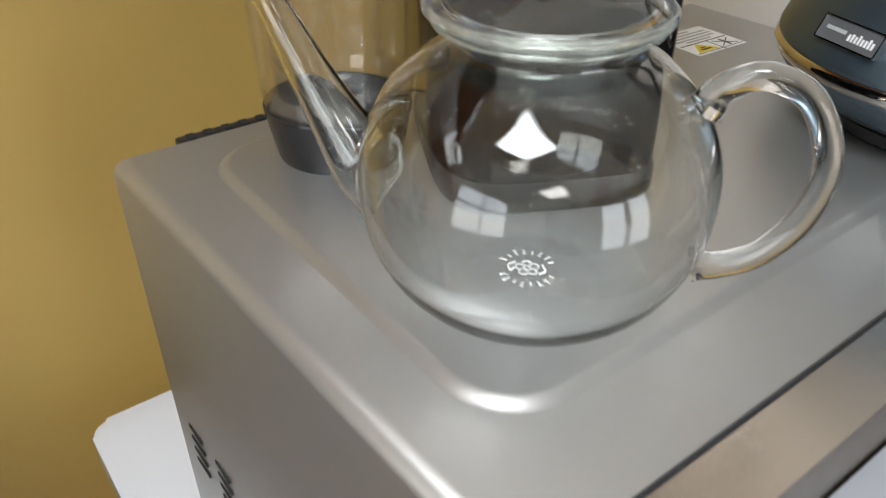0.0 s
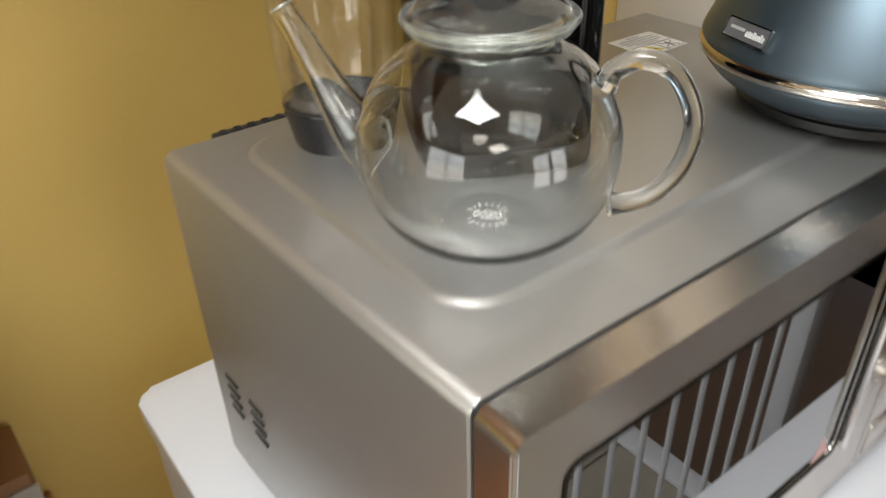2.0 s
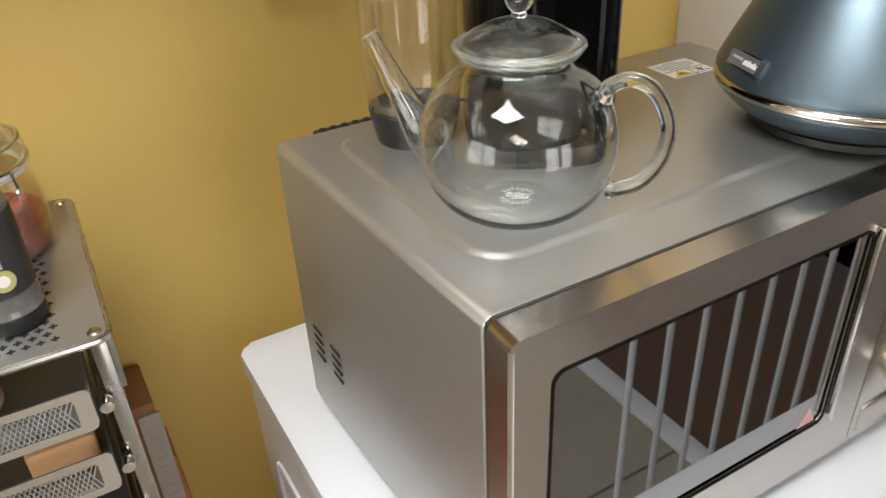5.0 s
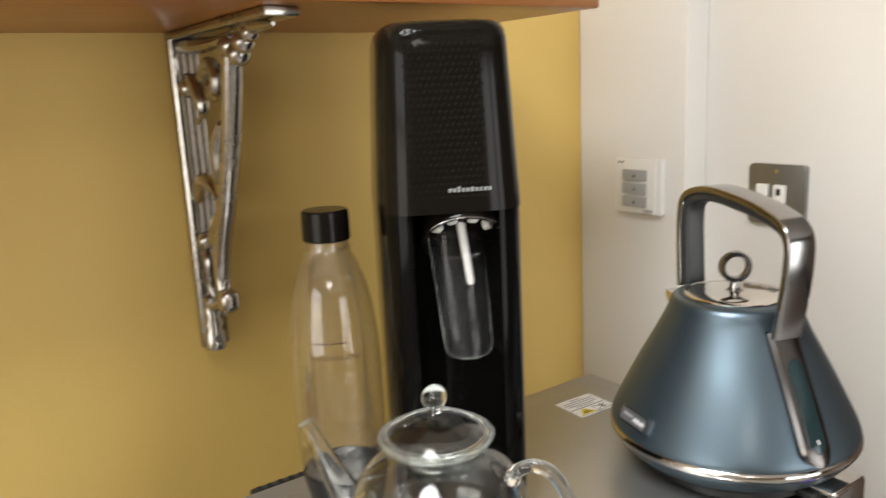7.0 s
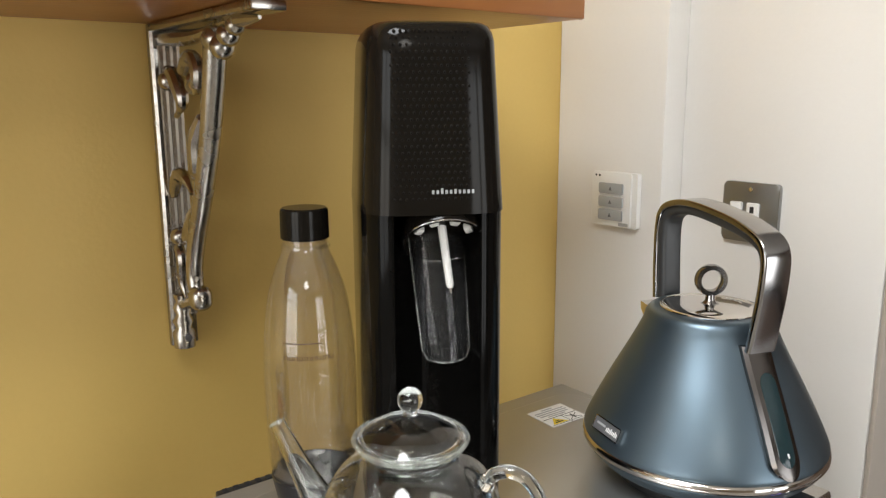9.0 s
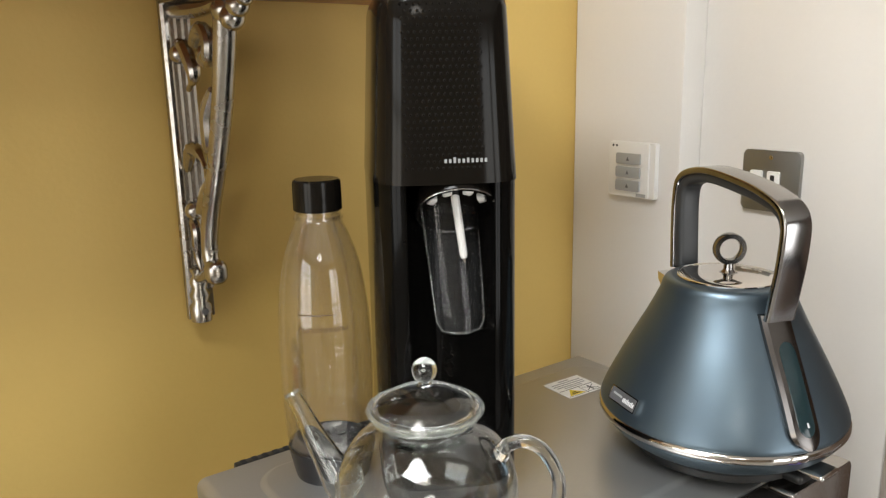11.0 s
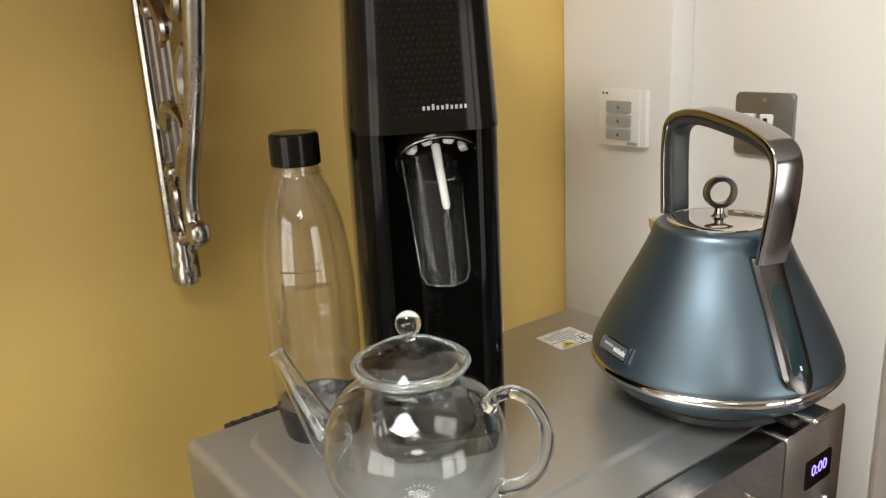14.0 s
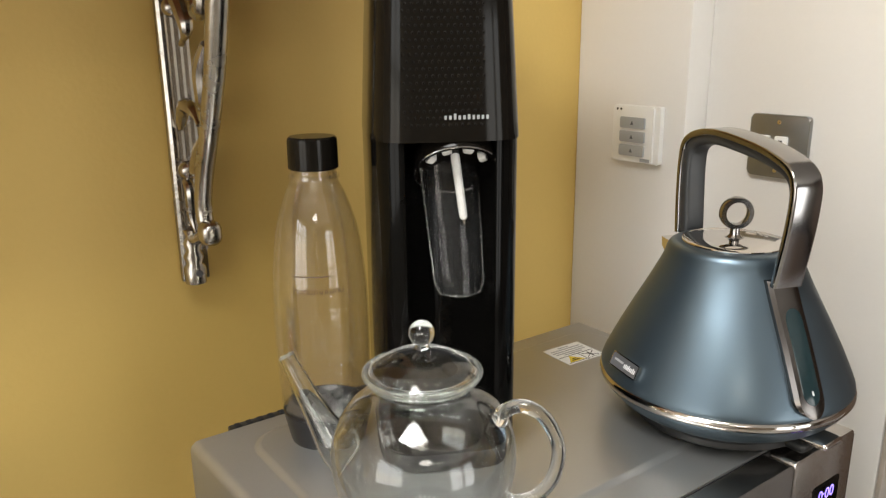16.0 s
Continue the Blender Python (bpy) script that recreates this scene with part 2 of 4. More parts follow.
def sweep(path, section, up=(0, 0, 1), caps=True, bm=None, closed=False):
    """Sweep a section along a path. section(k): list of (side, up) offsets at the share k of the way."""
    b2 = bmesh.new()
    rings, count = [], len(path)
    side = None
    for i, p in enumerate(path):
        if closed:
            t = path[(i + 1) % count] - path[i - 1]
        else:
            t = path[min(i + 1, count - 1)] - path[max(i - 1, 0)]
        t.normalize()
        if side is None:
            side = t.cross(Vector(up))
            if side.length < 1e-3:
                side = t.cross(Vector((1, 0, 0)))
        side = (side - t * side.dot(t)).normalized()
        v = side.cross(t).normalized()
        rings.append([b2.verts.new(p + side * a + v * b) for a, b in section(i / max(1, count - 1))])
    n = len(rings[0])
    pairs = list(zip(rings, rings[1:])) + ([(rings[-1], rings[0])] if closed else [])
    for a, b in pairs:
        for k in range(n):
            b2.faces.new((a[k], a[(k + 1) % n], b[(k + 1) % n], b[k]))
    if caps and not closed:
        b2.faces.new(rings[0][::-1])
        b2.faces.new(rings[-1])
    return b2 if bm is None else merge(bm, b2)


def circle(r, n=12, squash=1.0):
    return [(r * math.cos(2 * math.pi * k / n), squash * r * math.sin(2 * math.pi * k / n)) for k in range(n)]


def tube(points, r, n=12, steps=8, bm=None, smooth=True, closed=False):
    radius = r if callable(r) else (lambda k: r)
    path = smooth_path(points, steps) if smooth else [Vector(p) for p in points]
    return sweep(path, lambda k: circle(radius(k), n), bm=bm, closed=closed)


def rounded(w, h, r, n=5, cx=0.0, cy=0.0):
    out = []
    for sx, sy, a in ((1, 1, 0), (-1, 1, 90), (-1, -1, 180), (1, -1, 270)):
        for k in range(n + 1):
            t = radians(a + 90 * k / n)
            out.append((cx + sx * (w / 2 - r) + r * math.cos(t), cy + sy * (h / 2 - r) + r * math.sin(t)))
    return out


def prism(outline, z0, z1, m=None, bm=None, bevel=0.0):
    b2 = bmesh.new()
    lo = [b2.verts.new((x, y, z0)) for x, y in outline]
    hi = [b2.verts.new((x, y, z1)) for x, y in outline]
    n = len(outline)
    b2.faces.new(lo[::-1])
    top = b2.faces.new(hi)
    for k in range(n):
        b2.faces.new((lo[k], lo[(k + 1) % n], hi[(k + 1) % n], hi[k]))
    if bevel:
        bmesh.ops.bevel(b2, geom=list(top.edges), offset=bevel, segments=2, profile=0.5, affect="EDGES")
    if m:
        b2.transform(m)
    return b2 if bm is None else merge(bm, b2)


def frame_of(outer, inner, z0, z1, m=None):
    """A flat ring between two outlines of equal count."""
    b2 = bmesh.new()
    rows = [[b2.verts.new((x, y, z)) for x, y in o] for o, z in ((outer, z0), (outer, z1), (inner, z1), (inner, z0))]
    n = len(outer)
    for a in range(4):
        p, q = rows[a], rows[(a + 1) % 4]
        for k in range(n):
            b2.faces.new((p[k], p[(k + 1) % n], q[(k + 1) % n], q[k]))
    if m:
        b2.transform(m)
    return b2


def loft(sections):
    """Skin a stack of closed rings of equal count, capped."""
    b2 = bmesh.new()
    rings = [[b2.verts.new(p) for p in s] for s in sections]
    n = len(rings[0])
    for a, b in zip(rings, rings[1:]):
        for k in range(n):
            b2.faces.new((a[k], a[(k + 1) % n], b[(k + 1) % n], b[k]))
    b2.faces.new(rings[0][::-1])
    b2.faces.new(rings[-1])
    return b2


def bars(rows, depth, m):
    """Lines of unreadable print: (x, y, width, height) each, proud of the plane by depth."""
    b2 = bmesh.new()
    for x, y, w, h in rows:
        box((x - w / 2, y - h / 2, 0), (x + w / 2, y + h / 2, depth), bm=b2)
    b2.transform(m)
    return b2


FRONT = pose(0, 0, 0, 90)  # x stays, y becomes z, z becomes -y

# ---- structure ----
WALL_Y, KEY_X, SW_X, STEP_Y, END_Y = 0.555, 0.72, 0.765, 0.345, 0.046
piece("wall_north", box((-2.6, WALL_Y, 0), (KEY_X + 0.3, WALL_Y + 0.12, 2.45)), YELLOW, "mustard yellow painted wall behind the appliances", "wall")
piece("wall_key", box((KEY_X, STEP_Y, 0), (KEY_X + 0.3, WALL_Y, 2.45), 0.004), WHITE_WALL, "white painted wall projection with a keypad", "wall")
piece("wall_east", box((SW_X, END_Y, 0), (1.20, STEP_Y, 2.45), 0.004), WHITE_WALL, "white painted wall with a metal switch plate", "wall")
# thin taupe skin over the end face, darker than the white wall
piece("wall_return", box((SW_X + 0.0015, END_Y - 0.007, 0), (1.20, END_Y - 0.0005, 2.45), 0.001), TAUPE_WALL, "taupe skin on the end of the white wall", "wall")
piece("wall_hall", box((2.3, -3.3, 0), (2.42, WALL_Y + 0.12, 2.45)), DARK_WOOD, "dark brown panelled wall of the hall", "wall")
piece("wall_hall_north", box((1.20, 0.30, 0), (2.3, 0.42, 2.45)), DARK_WOOD, "dark brown panelled end wall", "wall")
# unseen south wall behind the camera, dark to keep reflections low
bm = bmesh.new()
for lo, hi in (((-2.6, -3.42, 0), (-0.25, -3.3, 2.45)), ((1.75, -3.42, 0), (2.42, -3.3, 2.45)), ((-0.25, -3.42, 2.15), (1.75, -3.3, 2.45))):
    box(lo, hi, bm=bm)
piece("wall_south", bm, SOUTH_WALL, "unseen wall with a glazed door, coloured dark to dim reflections", "wall")
gd = thing("door_1", pose(0.75, -3.36, 0.0), "white framed glazed double door", "door", kind="structure")
for x in (-0.5, 0.5):
    part("door_frame", frame_of(rounded(0.996, 2.14, 0.004, 1, x, 1.075), rounded(0.80, 1.94, 0.004, 1, x, 1.095), -0.025, 0.025, FRONT), WHITE_PLASTIC, gd)
    part("glazing_bar", box((x - 0.40, -0.015, 1.08), (x + 0.40, 0.015, 1.12)), WHITE_PLASTIC, gd)
piece("ceiling", box((-2.7, -3.42, 2.45), (2.42, 0.68, 2.55)), CEILING, "white painted ceiling", "ceiling")

# west wall with its window opening
bm = bmesh.new()
for lo, hi in (((-2.6, -3.3, 0), (-2.48, -1.5, 2.45)), ((-2.6, 0.2, 0), (-2.48, WALL_Y, 2.45)), ((-2.6, -1.5, 0), (-2.48, 0.2, 0.7)), ((-2.6, -1.5, 2.25), (-2.48, 0.2, 2.45))):
    box(lo, hi, bm=bm)
piece("wall_west", bm, WHITE_WALL, "white painted wall with a window", "wall")
win = thing("window_1", pose(-2.54, -0.65, 0.7), "white framed window of two panes", "window", kind="structure")
part("window_frame", frame_of(rounded(1.7, 1.55, 0.004, 1, 0, 0.775), rounded(1.58, 1.43, 0.004, 1, 0, 0.775), -0.03, 0.03, pose(0, 0, 0, 90, 0, 90)), WHITE_PLASTIC, win)
part("mullion", box((-0.03, -0.03, 0.05), (0.03, 0.03, 1.5)), WHITE_PLASTIC, win)
part("transom", box((-0.03, -0.8, 1.0), (0.03, 0.8, 1.05)), WHITE_PLASTIC, win)

# tiled floor: grout bed and single tiles, ending at a white edging strip beside a darker lower hall
piece("floor", box((-2.6, -3.3, -0.12), (0.93, WALL_Y, -0.004)), GROUT, "stone tiled kitchen floor with dark joints", "floor")
floor_ob = bpy.data.objects["floor"]
piece("floor_hall", box((0.99, -3.3, -0.3), (2.3, 0.30, -0.2)), DARK_WOOD, "dark brown wooden hall floor, one step down", "floor")
piece("trim", box((0.93, -3.3, -0.3), (0.99, 0.06, 0.012), 0.004), WHITE_ENAMEL, "white painted edging strip along the floor", "trim")

# ceiling light panel, and an added unseen twin that houses the fill lamp
def ceiling_panel(m, label):
    t = thing("ceiling_light", m, label, "light")
    part("frame", frame_of(rounded(0.68, 0.68, 0.004, 1), rounded(0.63, 0.63, 0.004, 1), -0.014, 0.0), WHITE_PLASTIC, t)
    part("diffuser", box((-0.31, -0.31, -0.006), (0.31, 0.31, -0.001)), LED, t)


ceiling_panel(pose(-0.50, -0.28, 2.449), "square white ceiling light panel, switched on")
ceiling_panel(pose(-1.2, -2.0, 2.449), "square white ceiling light panel, switched on")

# ---- shelf and bracket ----
shelf = thing("wall_shelf", pose(0.428, WALL_Y, 1.612), "varnished orange pine shelf board on the wall", "shelf")
part("board", box((-2.2, -0.3085, 0), (0, 0, 0.034), 0.002), PINE, shelf)
part("front_edge", box((-2.2, -0.3165, -0.0005), (0.0005, -0.309, 0.0345), 0.0025), PINE, shelf)


def bracket(m):
    t = thing("shelf_bracket", m, "ornate polished cast metal scroll shelf bracket", "bracket")
    # the plate on the wall with its flutes
    bm = box((-0.011, -0.007, -0.372), (0.022, 0, 0), 0.002)
    part("wall_plate", bm, CAST, t)
    for x in (0.002, 0.010, 0.0175):
        part("flute", tube([(x, -0.008, -0.335), (x, -0.009, -0.18), (x, -0.008, -0.01)], 0.0052, 8, 6), CAST, t)
    part("edge_bead", tube([(-0.0065, -0.008, -0.368), (-0.0065, -0.010, -0.18), (-0.0065, -0.009, -0.006)], 0.0062, 10, 6), CAST, t)
    # the arm below the board
    bm = box((-0.012, -0.285, -0.009), (0.021, -0.003, 0), 0.002)
    part("arm", bm, CAST, t)
    bm = tube([(0, -0.012, -0.016), (0, -0.12, -0.02), (0, -0.2, -0.013), (0, -0.275, -0.014)], lambda k: (0.007 + 0.002 * math.sin(9 * k)) * (1 - 0.75 * k ** 6), 10)
    part("arm_rib", bm, CAST, t)
    # leaf boss where arm and scroll meet
    bm = bmesh.new()
    for dy, dz, r in ((-0.176, -0.026, 0.014), (-0.19, -0.034, 0.012), (-0.205, -0.024, 0.011), (-0.17, -0.043, 0.010), (-0.222, -0.017, 0.009)):
        lathe([(0, -r)] + [(r * math.cos(a), r * math.sin(a)) for a in [radians(d) for d in range(-72, 73, 18)]] + [(0, r)], 14, bm=bm, m=pose(0, dy, dz))
    part("leaf_boss", bm, CAST, t)
    # the long S-shaped brace
    bm = tube([(0, -0.172, -0.034), (0, -0.160, -0.075), (0, -0.142, -0.125), (0, -0.112, -0.185), (0, -0.084, -0.235), (0, -0.072, -0.27), (0, -0.076, -0.292), (0, -0.086, -0.297)], lambda k: 0.0115 - 0.0030 * k, 12)
    part("brace", bm, CAST, t)
    # knuckle and turned foot
    part("knuckle", box((-0.012, -0.098, -0.312), (0.012, -0.072, -0.284), 0.0105, 5), CAST, t, angle=70)
    part("foot", lathe([(0, -0.37), (0.012, -0.37), (0.013, -0.352), (0.009, -0.346), (0.012, -0.338), (0.008, -0.330), (0.011, -0.322), (0.007, -0.314), (0.010, -0.306), (0, -0.3)], 24, m=pose(0, -0.022, 0)), CAST, t, angle=75)
    part("foot_web", tube([(0, -0.024, -0.318), (0, -0.045, -0.312), (0, -0.078, -0.300)], 0.007, 10), CAST, t)
    # inner scrolls and leaves
    spiral = [(0, -0.108 + (0.03 - 0.0042 * k) * math.cos(0.75 * k + 0.3), -0.062 + (0.03 - 0.0042 * k) * math.sin(0.75 * k + 0.3)) for k in range(7)]
    part("scroll", tube(spiral, lambda k: 0.0065 + 0.003 * k, 10, 5), CAST, t)
    for pts, r in (([(0, -0.03, -0.05), (0, -0.055, -0.06), (0, -0.07, -0.085), (0, -0.05, -0.1)], 0.007),
                   ([(0, -0.125, -0.10), (0, -0.105, -0.125), (0, -0.10, -0.155), (0, -0.085, -0.165)], 0.007),
                   ([(0, -0.02, -0.19), (0, -0.04, -0.165), (0, -0.065, -0.168), (0, -0.082, -0.182)], 0.006),
                   ([(0, -0.115, -0.188), (0, -0.085, -0.21), (0, -0.06, -0.232), (0, -0.03, -0.236)], 0.008),
                   ([(0, -0.018, -0.245), (0, -0.032, -0.26), (0, -0.03, -0.29), (0, -0.04, -0.31)], 0.005)):
        part("scroll_leaf", tube(pts, lambda k, r=r: r * (0.45 + 0.9 * math.sin(math.pi * min(1, k + 0.12))), 10, 6), CAST, t)
    for dy, dz, r in ((-0.03, -0.062, 0.011), (-0.032, -0.236, 0.011), (-0.108, -0.064, 0.009)):
        part("boss", lathe([(0, -r)] + [(r * math.cos(a), r * math.sin(a)) for a in [radians(d) for d in range(-75, 76, 15)]] + [(0, r)], 14, m=pose(0, dy, dz)), CAST, t)
    part("screw", lathe([(0, 0), (0.0045, 0), (0.004, 0.002), (0, 0.003)], 12, m=pose(0, -0.036, -0.356, 90)), DARK_GREY, t, "dark screw head")


bracket(pose(0.072, WALL_Y - 0.001, 1.6115))

# ---- keypad and switch ----
SIDE = pose(0, 0, 0, 90, 0, -90)  # x runs towards -y, y becomes z, z becomes -x
key = thing("wall_keypad", pose(KEY_X - 0.001, 0.424, 1.374) @ SIDE, "white plastic wall keypad with three grey buttons", "keypad")
part("case", prism(rounded(0.088, 0.084, 0.003), 0, 0.009, bevel=0.002), WHITE_PLASTIC, key)
part("front_step", prism(rounded(0.076, 0.082, 0.003, cx=-0.004), 0.0085, 0.012, bevel=0.001), WHITE_PLASTIC, key)
for k in range(3):
    b = part("button", prism(rounded(0.046, 0.0165, 0.002, cx=-0.003, cy=0.017 - 0.0205 * k), 0.0115, 0.0150, bevel=0.001), GREY_KEY, key, "grey push button")
    part("symbol", prism([(-0.006, 0.014 - 0.0205 * k), (0.0, 0.014 - 0.0205 * k), (-0.003, 0.020 - 0.0205 * k)], 0.0148, 0.0154), DARK_GREY, b)
for dx in (-0.034, -0.027):
    part("indicator", lathe([(0, 0.0125), (0.0018, 0.0125), (0.0018, 0.0116), (0, 0.0116)], 10, m=pose(dx, 0.036, 0)), INK, key, "small dark indicator")
part("print_bar", bars([(0.022, -0.037, 0.018, 0.005)], 0.0006, pose(0, 0, 0.012)), GREY_KEY, key)

sw = thing("light_switch", pose(SW_X - 0.001, 0.225, 1.372) @ SIDE, "grey metal switch plate with two white rockers", "switch")
part("plate", prism(rounded(0.083, 0.083, 0.006), 0, 0.007, bevel=0.002), GREY_METAL, sw)
for dx in (-0.019, 0.006):
    r = part("rocker", box((dx - 0.009, -0.017, 0.0065), (dx + 0.009, 0.014, 0.012), 0.002), WHITE_PLASTIC, sw, "white rocker")
part("indicator", box((0.003, 0.0, 0.0118), (0.009, 0.009, 0.0124)), INK, sw, "small dark indicator")
for dy in (0.032, -0.032):
    part("screw", lathe([(0, 0.0085), (0.003, 0.008), (0.0032, 0.007), (0, 0.0068)], 10, m=pose(0, dy, 0)), CHROME, sw)

NORTH = pose(0, WALL_Y - 0.0008, 0, 90)
sk = thing("wall_socket", NORTH @ pose(0.470, 1.082, 0), "grey metal double wall socket with a white plug", "socket")
part("plate", prism(rounded(0.146, 0.086, 0.006), 0, 0.008, bevel=0.002), GREY_METAL, sk)
for dx in (-0.035, 0.035):
    part("socket_face", box((dx - 0.024, -0.026, 0.0075), (dx + 0.024, 0.012, 0.0095), 0.001), WHITE_PLASTIC, sk)
    part("rocker", box((dx * 0.45 - 0.006, 0.018, 0.0075), (dx * 0.45 + 0.006, 0.034, 0.0115), 0.0015), WHITE_PLASTIC, sk)
part("plug", box((0.028, -0.050, 0.0096), (0.076, -0.002, 0.042), 0.008, 3), WHITE_PLASTIC, sk, "white plug")

# ---- white appliance under the microwave ----
FX0, FX1, FY0, FY1, FZ = -0.06, 0.555, -0.095, 0.490, 0.828
fr = thing("kitchen_appliance", pose(0, 0, 0), "white enamelled kitchen appliance with a flat top", "appliance")
part("body", box((FX0 + 0.006, FY0 + 0.012, 0.0), (FX1 - 0.006, FY1 - 0.004, FZ - 0.031), 0.006), WHITE_ENAMEL, fr)
part("top", prism([(x + (FX0 + FX1) / 2, y + (FY0 + FY1) / 2) for x, y in rounded(FX1 - FX0, FY1 - FY0, 0.018, 6)], FZ - 0.03, FZ, bevel=0.006), WHITE_ENAMEL, fr)
part("front_panel", box((FX0 + 0.006, FY0 - 0.006, 0.70), (FX1 - 0.006, FY0 + 0.0115, FZ - 0.0315), 0.004), WHITE_ENAMEL, fr)
part("display_window", box((0.425, FY0 - 0.0085, 0.735), (0.515, FY0 - 0.0055, 0.785), 0.001), DARK_GREY, fr, "dark grey display window")
part("door", box((FX0 + 0.006, FY0 - 0.006, 0.06), (FX1 - 0.006, FY0 + 0.0115, 0.692), 0.006), WHITE_ENAMEL, fr)
part("side_relief", tube([(FX0 + 0.0055, 0.05, 0.70), (FX0 + 0.0055, 0.36, 0.70), (FX0 + 0.0055, 0.40, 0.685), (FX0 + 0.0055, 0.415, 0.64), (FX0 + 0.0055, 0.415, 0.2)], 0.004, 8), WHITE_ENAMEL, fr)

# ---- microwave ----
MX, MY, MZ0, MZ1 = 0.514, 0.335, 0.846, 1.15
mw = thing("microwave", pose(0, 0, 0), "silver microwave oven with a mirrored steel door", "microwave")


def shell_ring(y, inset, z1, r, out=0.0):
    return [(x + MX / 2 - (out if x < 0 else 0), y, z + (MZ0 + z1) / 2) for x, z in rounded(MX - 2 * inset, z1 - MZ0 - inset, r, 5)]


part("body", loft([shell_ring(0.0005, 0.0012, MZ1, 0.0075), shell_ring(0.002, 0, MZ1, 0.009), shell_ring(MY - 0.003, 0, MZ1, 0.009, 0.012), shell_ring(MY, 0.003, MZ1 - 0.003, 0.008, 0.012)]), SILVER, mw)
# the pressed panel in the top: a low step with rounded corners
bm = bmesh.new()
rings = []
for k in range(8):
    f = k / 7
    rings.append([bm.verts.new((x + 0.264, y + 0.176, MZ1 - 0.0002 + 0.0031 * (f * f * (3 - 2 * f)))) for x, y in rounded(0.470 - 0.018 * f, 0.270 - 0.018 * f, 0.038 - 0.009 * f, 10)])
for lo, hi in zip(rings, rings[1:]):
    for k in range(len(lo)):
        bm.faces.new((lo[k], lo[(k + 1) % len(lo)], hi[(k + 1) % len(lo)], hi[k]))
bm.faces.new(rings[-1])
part("top_panel", bm, SILVER, mw, angle=60)
part("rear_grille", box((0.03, MY - 0.0005, MZ1 - 0.05), (0.20, MY + 0.012, MZ1 - 0.002), 0.002), BLACK_SATIN, mw, "black rear vent lip")
for k in range(14):
    part("grille_slot", box((0.036 + 0.0116 * k, MY + 0.002, MZ1 - 0.0022), (0.041 + 0.0116 * k, MY + 0.009, MZ1 - 0.0008)), HOLE, mw)
for y0 in (0.286, 0.245):
    for k in range(4):
        part("side_slot", box((-0.012 * (y0 + 0.011) / MY - 0.0011, y0, 0.922 + 0.0112 * k), (0.001, y0 + 0.022, 0.9255 + 0.0112 * k), 0.0004, 1), HOLE, mw)
for x in (0.05, 0.44):
    for y in (0.05, 0.28):
        part("foot", lathe([(0, FZ - MZ0), (0.014, FZ - MZ0), (0.016, 0), (0, 0)], 16, m=pose(x, y, MZ0)), BLACK_RUBBER, mw)
part("gasket", box((0.002, -0.0022, MZ0 + 0.004), (MX - 0.002, 0.0012, MZ1 - 0.003), 0.0012, 2), BLACK_RUBBER, mw)
# door: frame of bright steel round a mirrored window
DX1 = 0.4055
door = part("door", frame_of(rounded(DX1 - 0.001, 0.300, 0.008, 6, DX1 / 2 + 0.0005, 0.998), rounded(0.318, 0.204, 0.010, 6, 0.193, 1.009), 0.0018, 0.0275, FRONT), STEEL, mw, "bright brushed steel door frame")
part("door_edge", tube([(0.0028, -0.0262, z) for z in (0.852, 0.95, 1.05, 1.142)], 0.0022, 8, 2), CHROME, door)
part("window_glass", prism(rounded(0.3178, 0.2038, 0.010, 6, 0.193, 1.009), 0.0195, 0.0255, FRONT), MIRROR_GLASS, door, "dark mirrored glass")
part("window_trim", frame_of(rounded(0.3200, 0.2060, 0.0105, 6, 0.193, 1.009), rounded(0.3165, 0.2025, 0.010, 6, 0.193, 1.009), 0.0265, 0.0285, FRONT), BLACK_GLOSS, door)
part("handle_strip", box((0.3535, -0.034, 0.909), (0.3575, -0.0272, 1.113), 0.001), CHROME, door, "narrow polished strip")
part("door_label", prism([(0.318, 0.911), (0.342, 0.911), (0.331, 0.932)], 0.0256, 0.0259, FRONT), PINK, door, "small pink triangle label")
# control panel
panel = part("control_panel", prism(rounded(0.1060, 0.300, 0.006, 6, 0.4600, 0.998), 0.0018, 0.0275, FRONT, bevel=0.0015), STEEL, mw)
part("display", prism(rounded(0.046, 0.030, 0.002, 3, 0.469, 1.092), 0.0272, 0.0285, FRONT), BLACK_GLOSS, panel, "black display window")
for x, z in ((0.430, 1.053), (0.461, 1.052), (0.489, 1.051), (0.443, 1.023), (0.487, 1.021), (0.485, 0.992), (0.484, 0.962)):
    part("button", lathe([(0, 0.0305), (0.0035, 0.030), (0.0042, 0.0272), (0, 0.027)], 12, m=FRONT @ pose(x, z, 0)), CHROME, panel)
knob = part("knob", lathe([(0, 0.052), (0.0145, 0.052), (0.0155, 0.0505), (0.0155, 0.034), (0.017, 0.030), (0.017, 0.0272), (0, 0.027)], 28, m=FRONT @ pose(0.460, 0.921, 0)), CHROME, panel, "polished rotary knob")
part("release_button", prism(rounded(0.080, 0.036, 0.003, 3, 0.458, 0.872), 0.0272, 0.0292, FRONT, bevel=0.0008), STEEL, panel)

# clock digits on the display
font = bpy.data.curves.new("clock_text", "FONT")
font.body, font.size, font.align_x, font.align_y, font.extrude = "0:00", 0.0165, "CENTER", "CENTER", 0.0001
tmp = new("clock_text", font)
me = bpy.data.meshes.new_from_object(tmp.evaluated_get(bpy.context.evaluated_depsgraph_get()))
bpy.data.objects.remove(tmp)
me.transform(FRONT @ pose(0.469, 1.094, 0.0288))
me.materials.clear()
me.materials.append(DIGIT)
digits = tagged(new("clock_digits", me), "glowing violet clock digits")
digits.parent = panel

